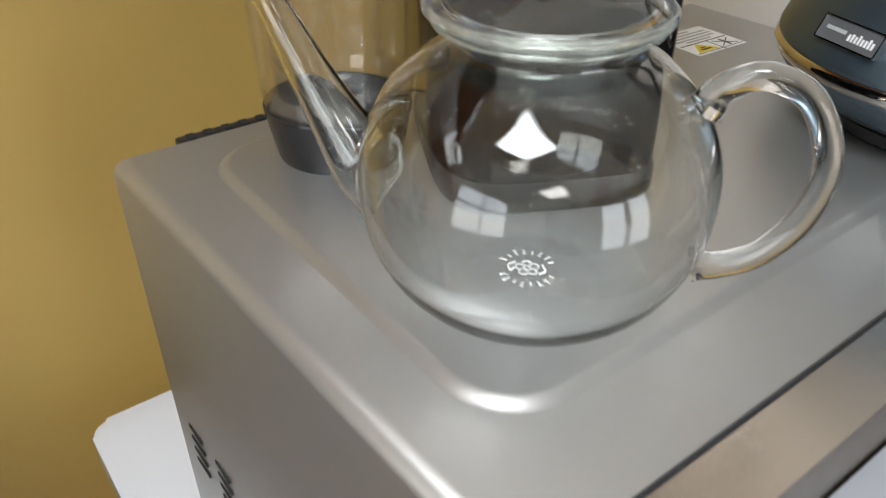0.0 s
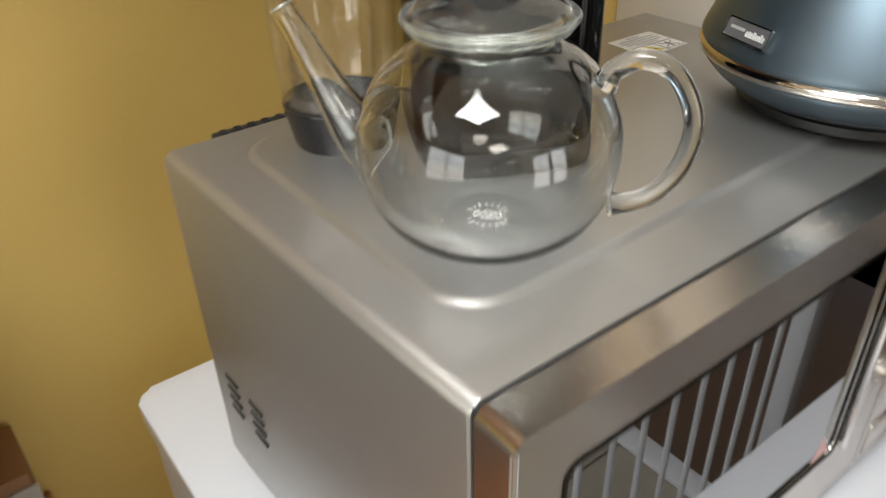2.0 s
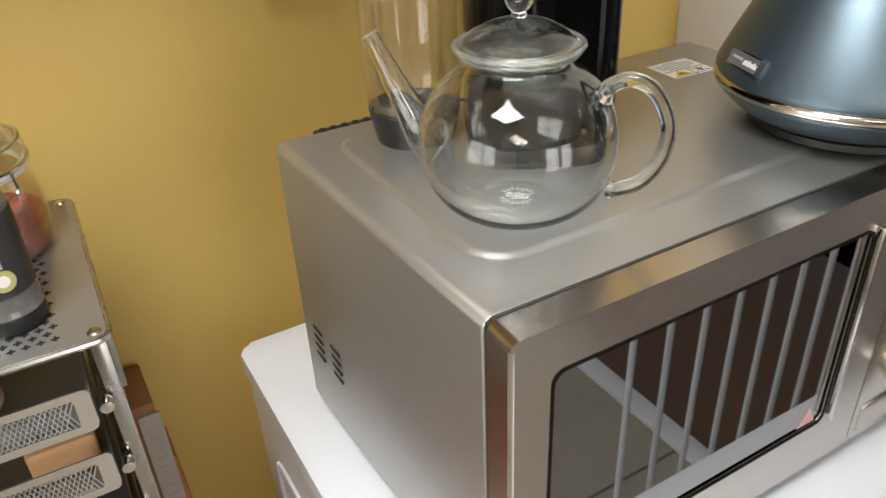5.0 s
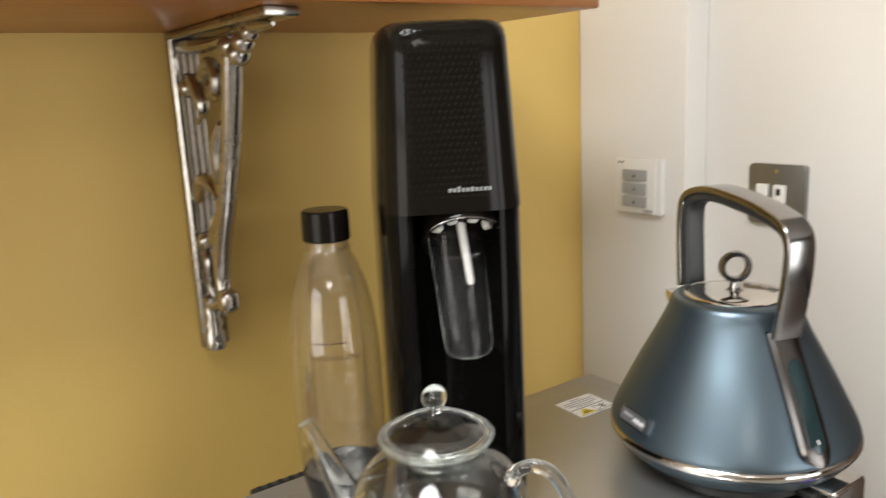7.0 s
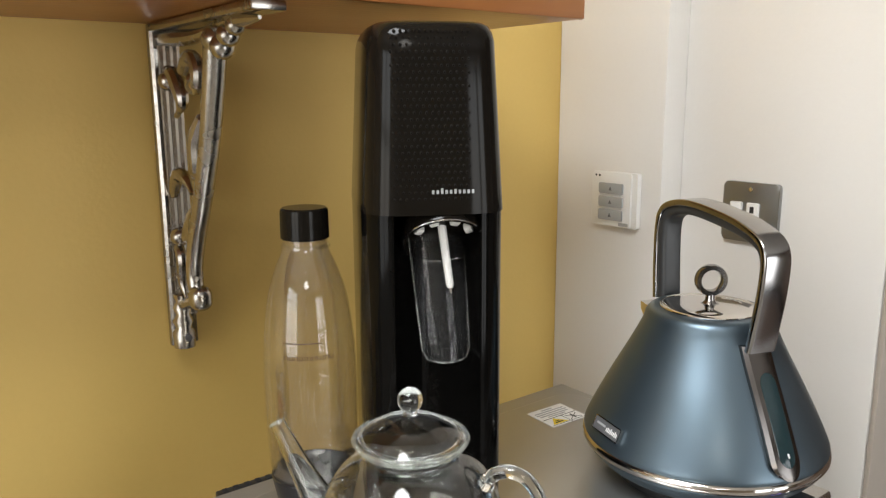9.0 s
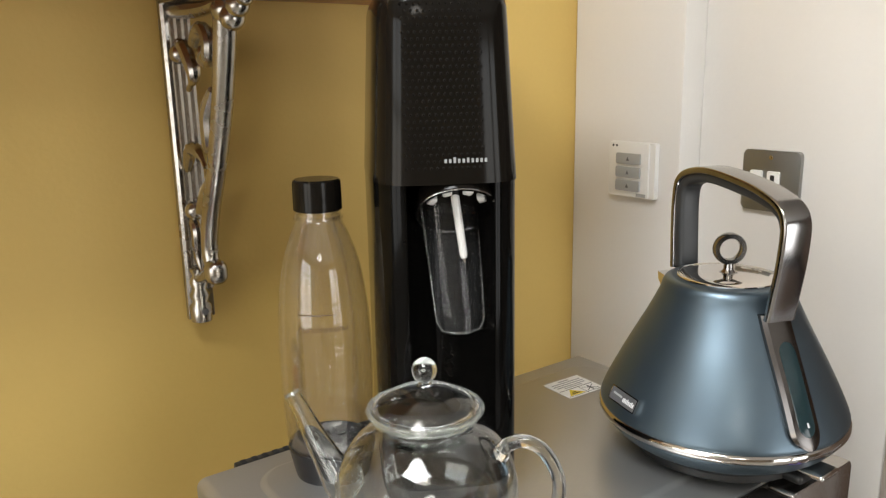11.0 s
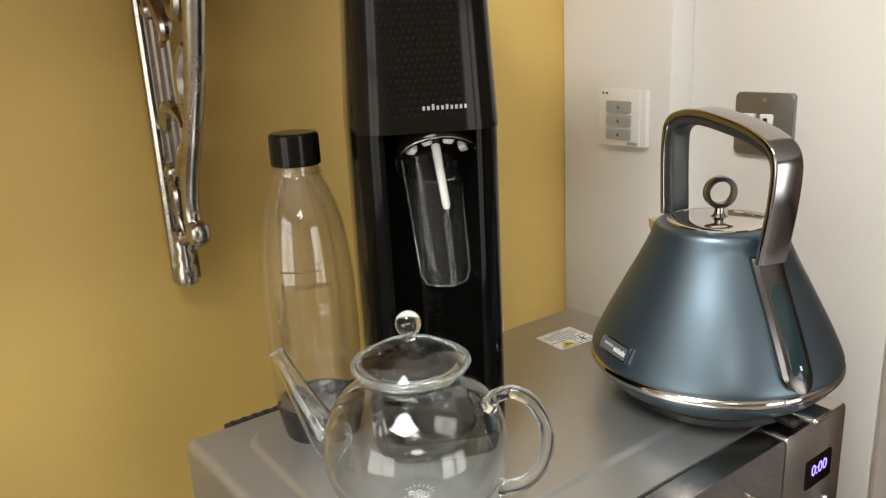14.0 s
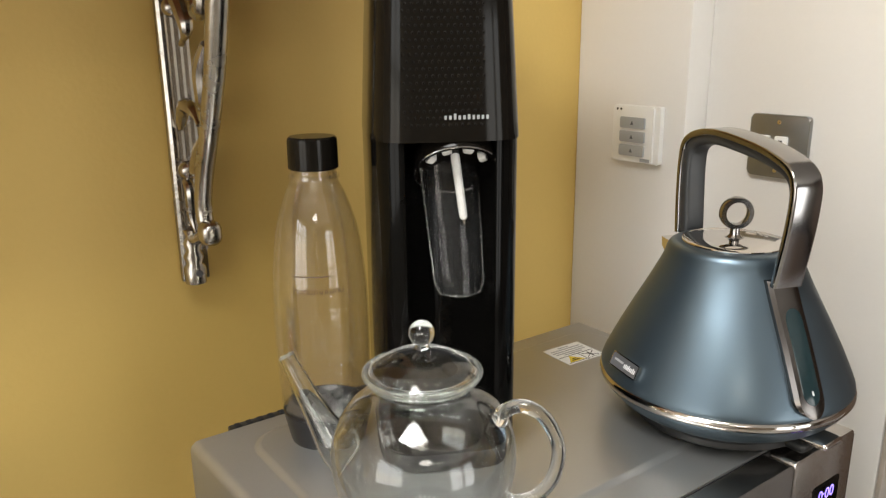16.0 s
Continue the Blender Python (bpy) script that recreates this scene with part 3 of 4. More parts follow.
# ---- warning sticker ----
stk = thing("warning_sticker", Matrix(((0.0553, 0.002, 0, 0.3935), (-0.002, 0.047, 0, 0.2365), (0, 0, 1, 1.1530), (0, 0, 0, 1))), "white warning sticker with a yellow triangle", "sticker")
part("sheet", box((0, 0, 0), (1, 1, 0.0003)), PAPER, stk)
part("rule", bars([(0.5, 0.42, 0.94, 0.02), (0.55, 0.2, 0.012, 0.44), (0.5, 0.05, 0.94, 0.012)], 0.0002, pose(0, 0, 0.0003)), INK, stk)
for y, wd in ((0.90, 0.3), (0.80, 0.82), (0.70, 0.86), (0.60, 0.80), (0.51, 0.5)):
    part("print_bar", bars([(0.5, y, wd, 0.045)], 0.0002, pose(0, 0, 0.0003)), GREY_KEY, stk)
part("triangle", prism([(0.08, 0.08), (0.50, 0.08), (0.29, 0.40)], 0.0003, 0.0006), WARN_YELLOW, stk, "yellow warning triangle")
part("triangle_print", bars([(0.29, 0.15, 0.2, 0.04), (0.29, 0.22, 0.1, 0.03)], 0.0002, pose(0, 0, 0.0006)), INK, stk)
bm = bars([(0, 0, 0.40, 0.018)], 0.0002, pose(0.76, 0.22, 0.0003, 0, 0, 38))
merge(bm, bars([(0, 0, 0.40, 0.018)], 0.0002, pose(0.76, 0.22, 0.0003, 0, 0, -38)))
merge(bm, bars([(0, 0, 0.035, 0.26)], 0.0002, pose(0.76, 0.22, 0.0003)))
part("crossed_sign", bm, INK, stk)

TOP = 1.1530  # the microwave's raised top panel


def wall_of(outline, thick):
    """A closed profile of a thin turned wall from its outer line."""
    inner = []
    for i, (r, z) in enumerate(outline):
        a, b = outline[max(0, i - 1)], outline[min(len(outline) - 1, i + 1)]
        d = Vector((b[0] - a[0], b[1] - a[1])).normalized()
        inner.append((max(0.0, r - d.y * thick), z + d.x * thick))
    return list(outline) + inner[::-1]


def curve_profile(points, steps=6):
    return [(max(0.0, p.x), p.y) for p in smooth_path([(r, z, 0) for r, z in points], steps)]


# ---- glass teapot ----
def glass_part(name, bm, mat, parent, label="", angle=60):
    """A clear glass wall that lets daylight through to what stands behind it."""
    ob = part(name, bm, mat, parent, label, angle)
    ob.visible_shadow = False
    return ob


pot = thing("glass_teapot", pose(0.0995, 0.1052, TOP, 0, 0, 125), "clear glass teapot with lid, empty, on the microwave", "teapot")
prof = curve_profile([(0.0, 0.0025), (0.022, 0.002), (0.036, 0.0008), (0.048, 0.004), (0.0600, 0.0150), (0.0688, 0.033), (0.0714, 0.053), (0.0688, 0.0715), (0.0598, 0.0890), (0.0470, 0.1015), (0.0375, 0.1080), (0.0362, 0.1110), (0.0372, 0.1142), (0.0396, 0.1160)], 6)
prof[0] = (0.0, prof[0][1])
# the wall is thick in the base, thin in the belly, and rolled over at the mouth
shell = []
for i, (r, z) in enumerate(prof):
    a, b = prof[max(0, i - 1)], prof[min(len(prof) - 1, i + 1)]
    d = Vector((b[0] - a[0], b[1] - a[1])).normalized()
    thick = 0.0014 + 0.0018 * max(0.0, 1 - z / 0.030) ** 2
    shell.append((max(0.0, r - d.y * thick), z + d.x * thick))
shell[0] = (0.0, shell[0][1])
glass_part("body", lathe(prof + shell[::-1], 96), CLEAR_GLASS, pot)
part("lip", lathe([(0.0408 + 0.0018 * math.cos(a), 0.1168 + 0.0014 * math.sin(a)) for a in [2 * math.pi * k / 10 for k in range(10)]], 64, closed=True), RIM_GLASS, pot, "rolled glass lip", angle=80)
# etched round mark: two arcs of small strokes round a flower
bm = bmesh.new()
for k in range(20):
    if k in (4, 5, 14, 15):
        continue
    tall = 0.0022 + 0.0006 * (k * 7 % 3)
    box((-0.0005, 0.0105, 0.0060), (0.0005, 0.0105 + tall, 0.0063), bm=bm, m=pose(0, 0, 0, 0, 0, 18 * k + 20))
    if k % 3:
        box((-0.0009, 0.0105 + tall * (k % 2), 0.0060), (0.0009, 0.0110 + tall * (k % 2), 0.0063), bm=bm, m=pose(0, 0, 0, 0, 0, 18 * k + 20))
for k in range(5):
    lathe([(0.0024, 0.0060), (0.0024, 0.0063), (0.0015, 0.0063), (0.0015, 0.0060)], 10, closed=True, bm=bm, m=pose(0, 0, 0, 0, 0, 72 * k) @ pose(0.0034, 0, 0))
lathe([(0.0014, 0.0060), (0.0014, 0.0063), (0.0010, 0.0063), (0.0010, 0.0060)], 12, closed=True, bm=bm)
tube([(0.0062, -0.003, 0.0062), (0.0085, 0.0, 0.0062), (0.0070, 0.0035, 0.0062), (0.0055, 0.0015, 0.0062)], 0.0005, 6, 5, bm=bm)
tube([(-0.0060, -0.004, 0.0062), (-0.0080, 0.0, 0.0062), (-0.0060, 0.003, 0.0062)], 0.0006, 6, 5, bm=bm)
bm.transform(pose(0, 0, 0.0004, 0, 0, 0))
part("base_print", bm, ETCH, pot, "etched round mark in the base")


def belly(z):
    for (r0, z0), (r1, z1) in zip(prof[8:], prof[9:]):
        if z0 <= z <= z1:
            return r0 + (r1 - r0) * (z - z0) / max(1e-6, z1 - z0)
    return 0.05


# spout: a tapering tube that opens out of the belly, cut level at its mouth
path = smooth_path([(0.0630, 0, 0.0390), (0.0745, 0, 0.0470), (0.0850, 0, 0.0625), (0.0970, 0, 0.0835), (0.1075, 0, 0.1040), (0.1150, 0, 0.1175)], 8)
flare = lambda k: 0.0140 * (1 - k) ** 1.7 + 0.0064 + 0.0004 * max(0, k - 0.93) * 14


def spout_skin(thin):
    b2 = sweep(path, lambda k: circle(flare(k) - thin, 36), up=(0, 1, 0), caps=False)
    b2.verts.ensure_lookup_table()
    for ring in range(10):
        for k in range(36):
            v = b2.verts[ring * 36 + k]
            out = math.hypot(v.co.x, v.co.y)
            near = belly(min(0.09, max(0.008, v.co.z))) + 0.0004 + 0.0004 * ring
            if out < near:
                v.co.x *= near / out
                v.co.y *= near / out
    return b2


spout, inner_skin = spout_skin(0.0), spout_skin(0.0013)
count = len(spout.verts)
merge(spout, inner_skin)
spout.verts.ensure_lookup_table()
for k in range(36):
    q = (k + 1) % 36
    spout.faces.new((spout.verts[k], spout.verts[q], spout.verts[count + q], spout.verts[count + k]))
    a, b = count - 36, 2 * count - 36
    spout.faces.new((spout.verts[a + k], spout.verts[a + q], spout.verts[b + q], spout.verts[b + k]))
seam = [spout.verts[k].co.copy() for k in range(36)]
glass_part("spout", spout, CLEAR_GLASS, pot, angle=70)
part("spout_seam", sweep([p * 1.004 for p in seam], lambda k: circle(0.0012, 8), closed=True), RIM_GLASS, pot, angle=80)
end, way = path[-1], (path[-1] - path[-2]).normalized()
rim = lathe([(0.0064 + 0.0008 * math.cos(a), 0.0012 + 0.0009 * math.sin(a)) for a in [2 * math.pi * k / 8 for k in range(8)]], 32, closed=True, m=Matrix.Translation(end) @ way.to_track_quat("Z", "Y").to_matrix().to_4x4())
part("spout_lip", rim, RIM_GLASS, pot, angle=80)
glass_part("handle", tube([(-0.0590, 0, 0.0900), (-0.0640, 0, 0.0985), (-0.0770, 0, 0.1045), (-0.093, 0, 0.0980), (-0.1038, 0, 0.076), (-0.101, 0, 0.052), (-0.090, 0, 0.034), (-0.076, 0, 0.0255), (-0.0668, 0, 0.0235)], lambda k: 0.0051 + 0.0022 * (abs(2 * k - 1) ** 6), 20, 8), CLEAR_GLASS, pot, angle=80)
# lid: a flanged dome with a rolled rim and a collar that drops into the neck
outline = curve_profile([(0.0322, 0.1085), (0.0324, 0.1135), (0.0340, 0.1185), (0.0400, 0.1202), (0.0420, 0.1215), (0.0400, 0.1238), (0.0325, 0.1296), (0.0210, 0.1352), (0.0085, 0.1385), (0.0, 0.1392)], 6)
lid = glass_part("lid", lathe(wall_of(outline, 0.0014), 80), CLEAR_GLASS, pot, "domed clear glass lid")
part("lid_rim", lathe([(0.0436 + 0.0020 * math.cos(a), 0.1214 + 0.0019 * math.sin(a)) for a in [2 * math.pi * k / 12 for k in range(12)]], 72, closed=True), RIM_GLASS, lid, "thick glass rim, brightened by white haze", angle=80)
part("lid_knob", lathe([(0, 0.1396), (0.0065, 0.1397), (0.0052, 0.1412), (0.0045, 0.1430)] + [(0.0098 * math.cos(a), 0.1520 + 0.0098 * math.sin(a)) for a in [radians(d) for d in range(-62, 90, 10)]] + [(0, 0.1618)], 32), CLEAR_GLASS, lid, "solid glass ball knob", angle=80)

# ---- electric kettle ----
ket = thing("electric_kettle", pose(0.4325, 0.0692, TOP, 0, 0, -109), "metallic slate blue pyramid kettle with chrome trim", "kettle")
part("power_base", lathe([(0, 0), (0.080, 0), (0.084, 0.003), (0.084, 0.009), (0.078, 0.0125), (0, 0.0125)], 64), BLACK_SATIN, ket, "dark power base")
part("lower_bowl", lathe(curve_profile([(0.0, 0.0118), (0.070, 0.0118), (0.086, 0.013), (0.102, 0.021), (0.1135, 0.033), (0.1165, 0.0385)], 4), 72), BLUE, ket, angle=50)
part("groove", lathe([(0.0948 + 0.001 * math.cos(a), 0.0168 + 0.001 * math.sin(a)) for a in [2 * math.pi * k / 6 for k in range(6)]], 72, closed=True), BLACK_RUBBER, ket)
part("band", lathe([(0.1145, 0.0375), (0.1172, 0.0378), (0.1184, 0.0405), (0.1182, 0.0435), (0.1168, 0.046), (0.114, 0.0462)], 72, closed=True), CHROME, ket, "chrome waist band", angle=60)
body_prof = curve_profile([(0.1145, 0.0455), (0.1168, 0.0475), (0.1150, 0.0550), (0.1040, 0.0790), (0.0890, 0.1085), (0.0738, 0.1370), (0.0632, 0.1590), (0.0597, 0.1695), (0.0550, 0.1740), (0.0450, 0.1752)], 5)
part("body", lathe(body_prof, 80), BLUE, ket, angle=50)
lid = part("lid", lathe([(0.0460, 0.1738), (0.0460, 0.1758), (0.0445, 0.1768), (0.030, 0.1781), (0.0, 0.1788)], 64), CHROME, ket, "polished round lid", angle=50)
part("lid_edge", lathe([(0.0460 + 0.0012 * math.cos(a), 0.1756 + 0.0012 * math.sin(a)) for a in [2 * math.pi * k / 8 for k in range(8)]], 64, closed=True), CHROME, lid)
part("stem", lathe([(0.012, 0.1778), (0.007, 0.179), (0.0046, 0.182), (0.0043, 0.1880), (0, 0.1885)], 20), SMOKE_CHROME, lid)
RING = pose(0, 0, 0.2020, 90, 0, 72) @ Matrix.Scale(0.9, 4)
part("lid_ring", lathe([(0.0118, -0.0045), (0.0165, -0.0045), (0.0172, -0.003), (0.0172, 0.003), (0.0165, 0.0045), (0.0118, 0.0045), (0.0113, 0.003), (0.0113, -0.003)], 40, closed=True, m=RING), SMOKE_CHROME, lid, "smoked chrome ring pull", angle=50)
# spout: a small chrome beak at the back of the shoulder
bm = loft([[(-0.050, -0.022, 0.132), (-0.050, 0.022, 0.132), (-0.050, 0.022, 0.1580), (-0.050, -0.022, 0.1580)],
           [(-0.082, -0.013, 0.132), (-0.082, 0.013, 0.132), (-0.082, 0.014, 0.1560), (-0.082, -0.014, 0.1560)],
           [(-0.1080, -0.006, 0.1450), (-0.1080, 0.006, 0.1450), (-0.1080, 0.007, 0.1545), (-0.1080, -0.007, 0.1545)]])
part("spout", bm, CHROME, ket)


# handle: broad arch, dark inside, smoked chrome outside
arch = smooth_path([(-0.0725, 0, 0.1680), (-0.0747, 0, 0.2080), (-0.0747, 0, 0.2410), (-0.0700, 0, 0.2590), (-0.0535, 0, 0.2685), (-0.0215, 0, 0.2720), (0.0305, 0, 0.2660), (0.0605, 0, 0.2585), (0.0750, 0, 0.2510), (0.0807, 0, 0.2410), (0.0815, 0, 0.2280), (0.0790, 0, 0.2030), (0.0740, 0, 0.1750), (0.0700, 0, 0.1540)], 7)


def oblong(w, t):
    return rounded(w, t, min(w, t) * 0.36, 4)


centre = Vector((0.008, 0, 0.19))
inner_side = sweep([p + (centre - p).normalized() * (0.0058 - 0.0028 * i / len(arch)) for i, p in enumerate(arch)], lambda k: oblong(0.0135 - 0.0065 * k, 0.0235 - 0.004 * k), up=(0, 1, 0))
part("handle_grip", inner_side, GRIP, ket, "dark grey inner grip")
outer_side = sweep([p - (centre - p).normalized() * 0.0022 for p in arch], lambda k: oblong(0.0072, 0.0265 + 0.0035 * k), up=(0, 1, 0))
part("handle_cover", outer_side, SMOKE_CHROME, ket, "smoked chrome handle cover")


def radius_at(z):
    for (r0, z0), (r1, z1) in zip(body_prof, body_prof[1:]):
        if z0 <= z <= z1:
            return r0 + (r1 - r0) * (z - z0) / max(1e-6, z1 - z0)
    return body_prof[-1][0]


def on_body(half, z, proud):
    r = radius_at(z) + proud
    a = half / r
    return (r * math.cos(a), r * math.sin(a), z)


def body_plate(z0, z1, w, proud, round_end=1.0):
    """A long strip lying on the kettle's slope, round at its lower end."""
    rings = []
    steps = 26
    for k in range(steps + 1):
        z = z0 + (z1 - z0) * (1 - math.cos(math.pi * k / steps)) / 2
        low, high = z - z0, z1 - z
        half = w / 2
        if low < half:
            half = math.sqrt(max(1e-7, half ** 2 - (half - low) ** 2))
        if round_end > 1 and high < w / 2:
            half = min(half, math.sqrt(max(1e-7, (w / 2) ** 2 - (w / 2 - high) ** 2)))
        row = [on_body(half * s, z, -0.004) for s in (1, -1)]
        rings.append([row[1], on_body(-half, z, proud * 0.6), on_body(-half * 0.8, z, proud), on_body(0, z, proud * 1.15), on_body(half * 0.8, z, proud), on_body(half, z, proud * 0.6), row[0]])
    return loft(rings)


plate = part("gauge_frame", body_plate(0.051, 0.157, 0.0310, 0.0070), GUNMETAL, ket, "smoked chrome gauge frame")
part("gauge_window", body_plate(0.062, 0.136, 0.0200, 0.0079, 2.0), GAUGE, plate, "tinted water gauge window")
part("gauge_print", bars([(0, 0, 0.004, 0.0016)], 0.0004, pose(*on_body(0.0, 0.072, 0.0093), 0, 60, 0)), MARK, plate)
part("switch_lever", box((0.080, -0.0150, 0.0125), (0.1175, 0.0150, 0.0185), 0.0028, 3, m=pose(0, 0, 0, 0, 0, 18)), CHROME, ket, "chrome switch lever")
part("lever_housing", box((0.076, -0.018, 0.002), (0.100, 0.018, 0.0120), 0.004, 3, m=pose(0, 0, 0, 0, 0, 18)), BLACK_SATIN, ket)
# badge with plain marks in place of the maker's name


def badge_matrix(angle, z):
    r, slope = radius_at(z), math.degrees(math.atan2(radius_at(z - 0.008) - radius_at(z + 0.008), 0.016))
    return pose(0, 0, 0, 0, 0, angle) @ pose(r + 0.0004, 0, z, 0, 0, 0) @ pose(0, 0, 0, 0, -slope, 0) @ pose(0, 0, 0, 90, 0, 90)


BADGE = badge_matrix(-88.0, 0.0655)
badge = part("badge", prism(rounded(0.0415, 0.0130, 0.0012), -0.0015, 0.0012, BADGE), DARK_GREY, ket, "dark badge with bright rim")
part("badge_rim", frame_of(rounded(0.0425, 0.0140, 0.0015), rounded(0.0408, 0.0123, 0.001), -0.0012, 0.0020, BADGE), CHROME, badge)
for k, tall in enumerate((0, 0.5, 0, 1, 0, 0, 1, 0)):
    part("badge_mark", bars([(0.0005 + 0.0023 * k, 0.0006 * tall - 0.001, 0.0013, 0.0036 + 0.0014 * tall)], 0.0004, BADGE @ pose(0, 0, 0.0012)), MARK, badge)
part("badge_script", bars([(-0.0095, 0.0006, 0.0140, 0.0020)], 0.0004, BADGE @ pose(0, 0, 0.0012)), GREY_KEY, badge)

# ---- sparkling water maker ----
soda = thing("water_carbonator", pose(0.1943, 0.2176, TOP, 0, 0, -27.5), "tall black gloss sparkling water maker", "drink maker")


def squircle(w, d, z, n=72, e=4.6, cy=0.0):
    out = []
    for k in range(n):
        t = 2 * math.pi * k / n
        c, s = math.cos(t), math.sin(t)
        out.append((w * math.copysign(abs(c) ** (2 / e), c), cy + d * math.copysign(abs(s) ** (2 / e), s), z))
    return out


def hood_size(z):
    k = (z - 0.285) / 0.15
    return 0.0622 - 0.0080 * k, 0.0915 - 0.009 * k


rows = [squircle(*hood_size(z), z) for z in (0.285, 0.30, 0.33, 0.36, 0.39, 0.41, 0.422)]
w, d = hood_size(0.43)
rows += [squircle(w - 0.0012, d - 0.0012, 0.4285), squircle(w - 0.004, d - 0.004, 0.4335), squircle(w - 0.009, d - 0.009, 0.4362), squircle(w - 0.02, d - 0.02, 0.4375)]
hood = part("hood", loft(rows), BLACK_GLOSS, soda, angle=40)
# dimples pressed round the hood's front
bm = bmesh.new()
for r in range(26):
    z = 0.298 + 0.0052 * r
    w, d = hood_size(z)
    for c in range(13):
        x = (c - 6 + 0.5 * (r % 2)) * 0.0049 - 0.006
        if abs(x) > w * 0.9:
            continue
        y = -d * (1 - abs(x / w) ** 4.6) ** (1 / 4.6)
        lathe([(0.0014, -0.0002), (0.0010, 0.0006), (0, 0.0009)], 7, bm=bm, m=pose(x, y, z, 90))
    for c in range(5):
        y = -0.045 + 0.0098 * (c + 0.5 * (r % 2))
        x = w * (1 - abs(y / d) ** 4.6) ** (1 / 4.6)
        lathe([(0.0014, -0.0002), (0.0010, 0.0006), (0, 0.0009)], 7, bm=bm, m=pose(x, y, z, 0, 90))
tagged(part("dimple", bm, BLACK_GLOSS, hood), kind="stuff")
w, d = hood_size(0.300)
for k, tall in enumerate((0, 0, 1, 0, 0, 0.5, 0, 0, 0, 0)):
    part("mark", bars([(0.0036 * k, 0.0007 * tall, 0.0019, 0.0030 + 0.0014 * tall)], 0.0005, pose(-0.0045, -d * (1 - abs((0.0036 * k - 0.0045) / w) ** 4.6) ** (1 / 4.6) - 0.0001, 0.3035, 90)), GREY_KEY, hood)
# column with the bottle bay cut into its front
half, front, back, bay = 0.0618, -0.087, 0.090, 0.036
round_wall = [(x, y) for x, y, z in squircle(half, -front, 0.0, 96)]
round_wall = [p for p in round_wall[72:] + round_wall[:72] if p[1] > 0 or abs(p[0]) > bay]
lip_y = round_wall[0][1]
outline = round_wall + [(-bay * math.cos(t), lip_y + 0.055 * math.sin(t)) for t in [math.pi * k / 14 for k in range(0, 15)]]
part("column", prism(outline, 0.018, 0.2845), BLACK_COLUMN, soda)
part("base", loft([squircle(0.0600, 0.090, 0.0), squircle(0.0615, 0.0915, 0.004), squircle(0.0615, 0.0915, 0.014), squircle(0.0600, 0.090, 0.018)]), BLACK_SATIN, soda)
part("drip_tray", prism([(0.034 * math.cos(2 * math.pi * k / 32), -0.052 + 0.034 * math.sin(2 * math.pi * k / 32)) for k in range(32)], 0.0175, 0.024), BLACK_GLOSS, soda)
# bottle holder, tilted forwards, with clips and the filling tube
HOLD = pose(0.0075, -0.0600, 0.2665, -41, 0, 0)
hold = part("bottle_holder", lathe([(0.031, -0.010), (0.0345, -0.010), (0.0352, -0.008), (0.034, 0.004), (0.0, 0.006), (0.0, 0.0), (0.029, 0.0)], 48, closed=False, m=HOLD), BLACK_GLOSS, soda)
part("holder_rim", lathe([(0.0342 + 0.0008 * math.cos(a), -0.0100 + 0.0008 * math.sin(a)) for a in [2 * math.pi * k / 8 for k in range(8)]], 48, closed=True, m=HOLD), SMOKE_CHROME, hold)
for ang in (205, 245, 290, 335):
    part("clip", box((0.0195, -0.0040, -0.0070), (0.0265, 0.0040, 0.0), 0.0015, m=HOLD @ pose(0, 0, 0, 0, 0, ang)), WHITE_PLASTIC, hold, "white plastic clip")
TUBE = pose(0.0065, -0.0640, 0.2740, -4, -7, 0)
stem = part("filling_tube", lathe([(0, -0.056), (0.0020, -0.056), (0.0034, -0.053), (0.0037, 0.0), (0, 0.0)], 20, m=TUBE), WHITE_PLASTIC, soda, "white filling tube")
part("tube_tip", lathe([(0, -0.0605), (0.0014, -0.060), (0.0022, -0.0555), (0, -0.0550)], 12, m=TUBE), CHROME, stem)
# clear shield that hangs in the bay
rings = []
for k in range(15):
    f = k / 14
    z = 0.266 - 0.112 * f
    x0, x1 = -0.0202 + 0.0105 * f, 0.0285 + 0.0030 * f
    if k == 14:
        x0, x1 = x0 + 0.004, x1 - 0.004
    yy = -0.0590 - 0.014 * f
    across = [(x0 + (x1 - x0) * (q + 1) / 2, yy + 0.010 * q * q) for q in (-1, -0.75, -0.5, -0.25, 0, 0.25, 0.5, 0.75, 1)]
    rings.append([(x, y, z) for x, y in across] + [(x, y + 0.0014, z) for x, y in across[::-1]])
shield = part("shield", loft(rings), SHIELD, soda, "clear grey plastic shield", angle=60)
edge = [Vector(r[0]) for r in rings] + [Vector(p) for p in rings[-1][1:8]] + [Vector(r[8]) for r in rings[::-1]]
part("shield_edge", sweep(edge, lambda k: circle(0.0007, 6)), RIM_GLASS, shield)

# ---- carbonating bottle ----
bot = thing("plastic_bottle", pose(0.0995, 0.2668, 1.1505), "clear plastic carbonating bottle, empty, black screw cap", "bottle")
part("base_cup", lathe(curve_profile([(0.0, 0.0), (0.030, 0.0), (0.0338, 0.002), (0.0368, 0.015), (0.0396, 0.029), (0.0400, 0.0325), (0.0386, 0.0332), (0.033, 0.028), (0.020, 0.020), (0.0, 0.016)], 4), 56), DARK_BASE, bot, "charcoal plastic base cup", angle=50)
bp = curve_profile([(0.0388, 0.0320), (0.0412, 0.050), (0.0428, 0.095), (0.0424, 0.145), (0.0394, 0.180), (0.0345, 0.210), (0.0265, 0.234), (0.0212, 0.246), (0.0200, 0.252), (0.0200, 0.262)], 5)
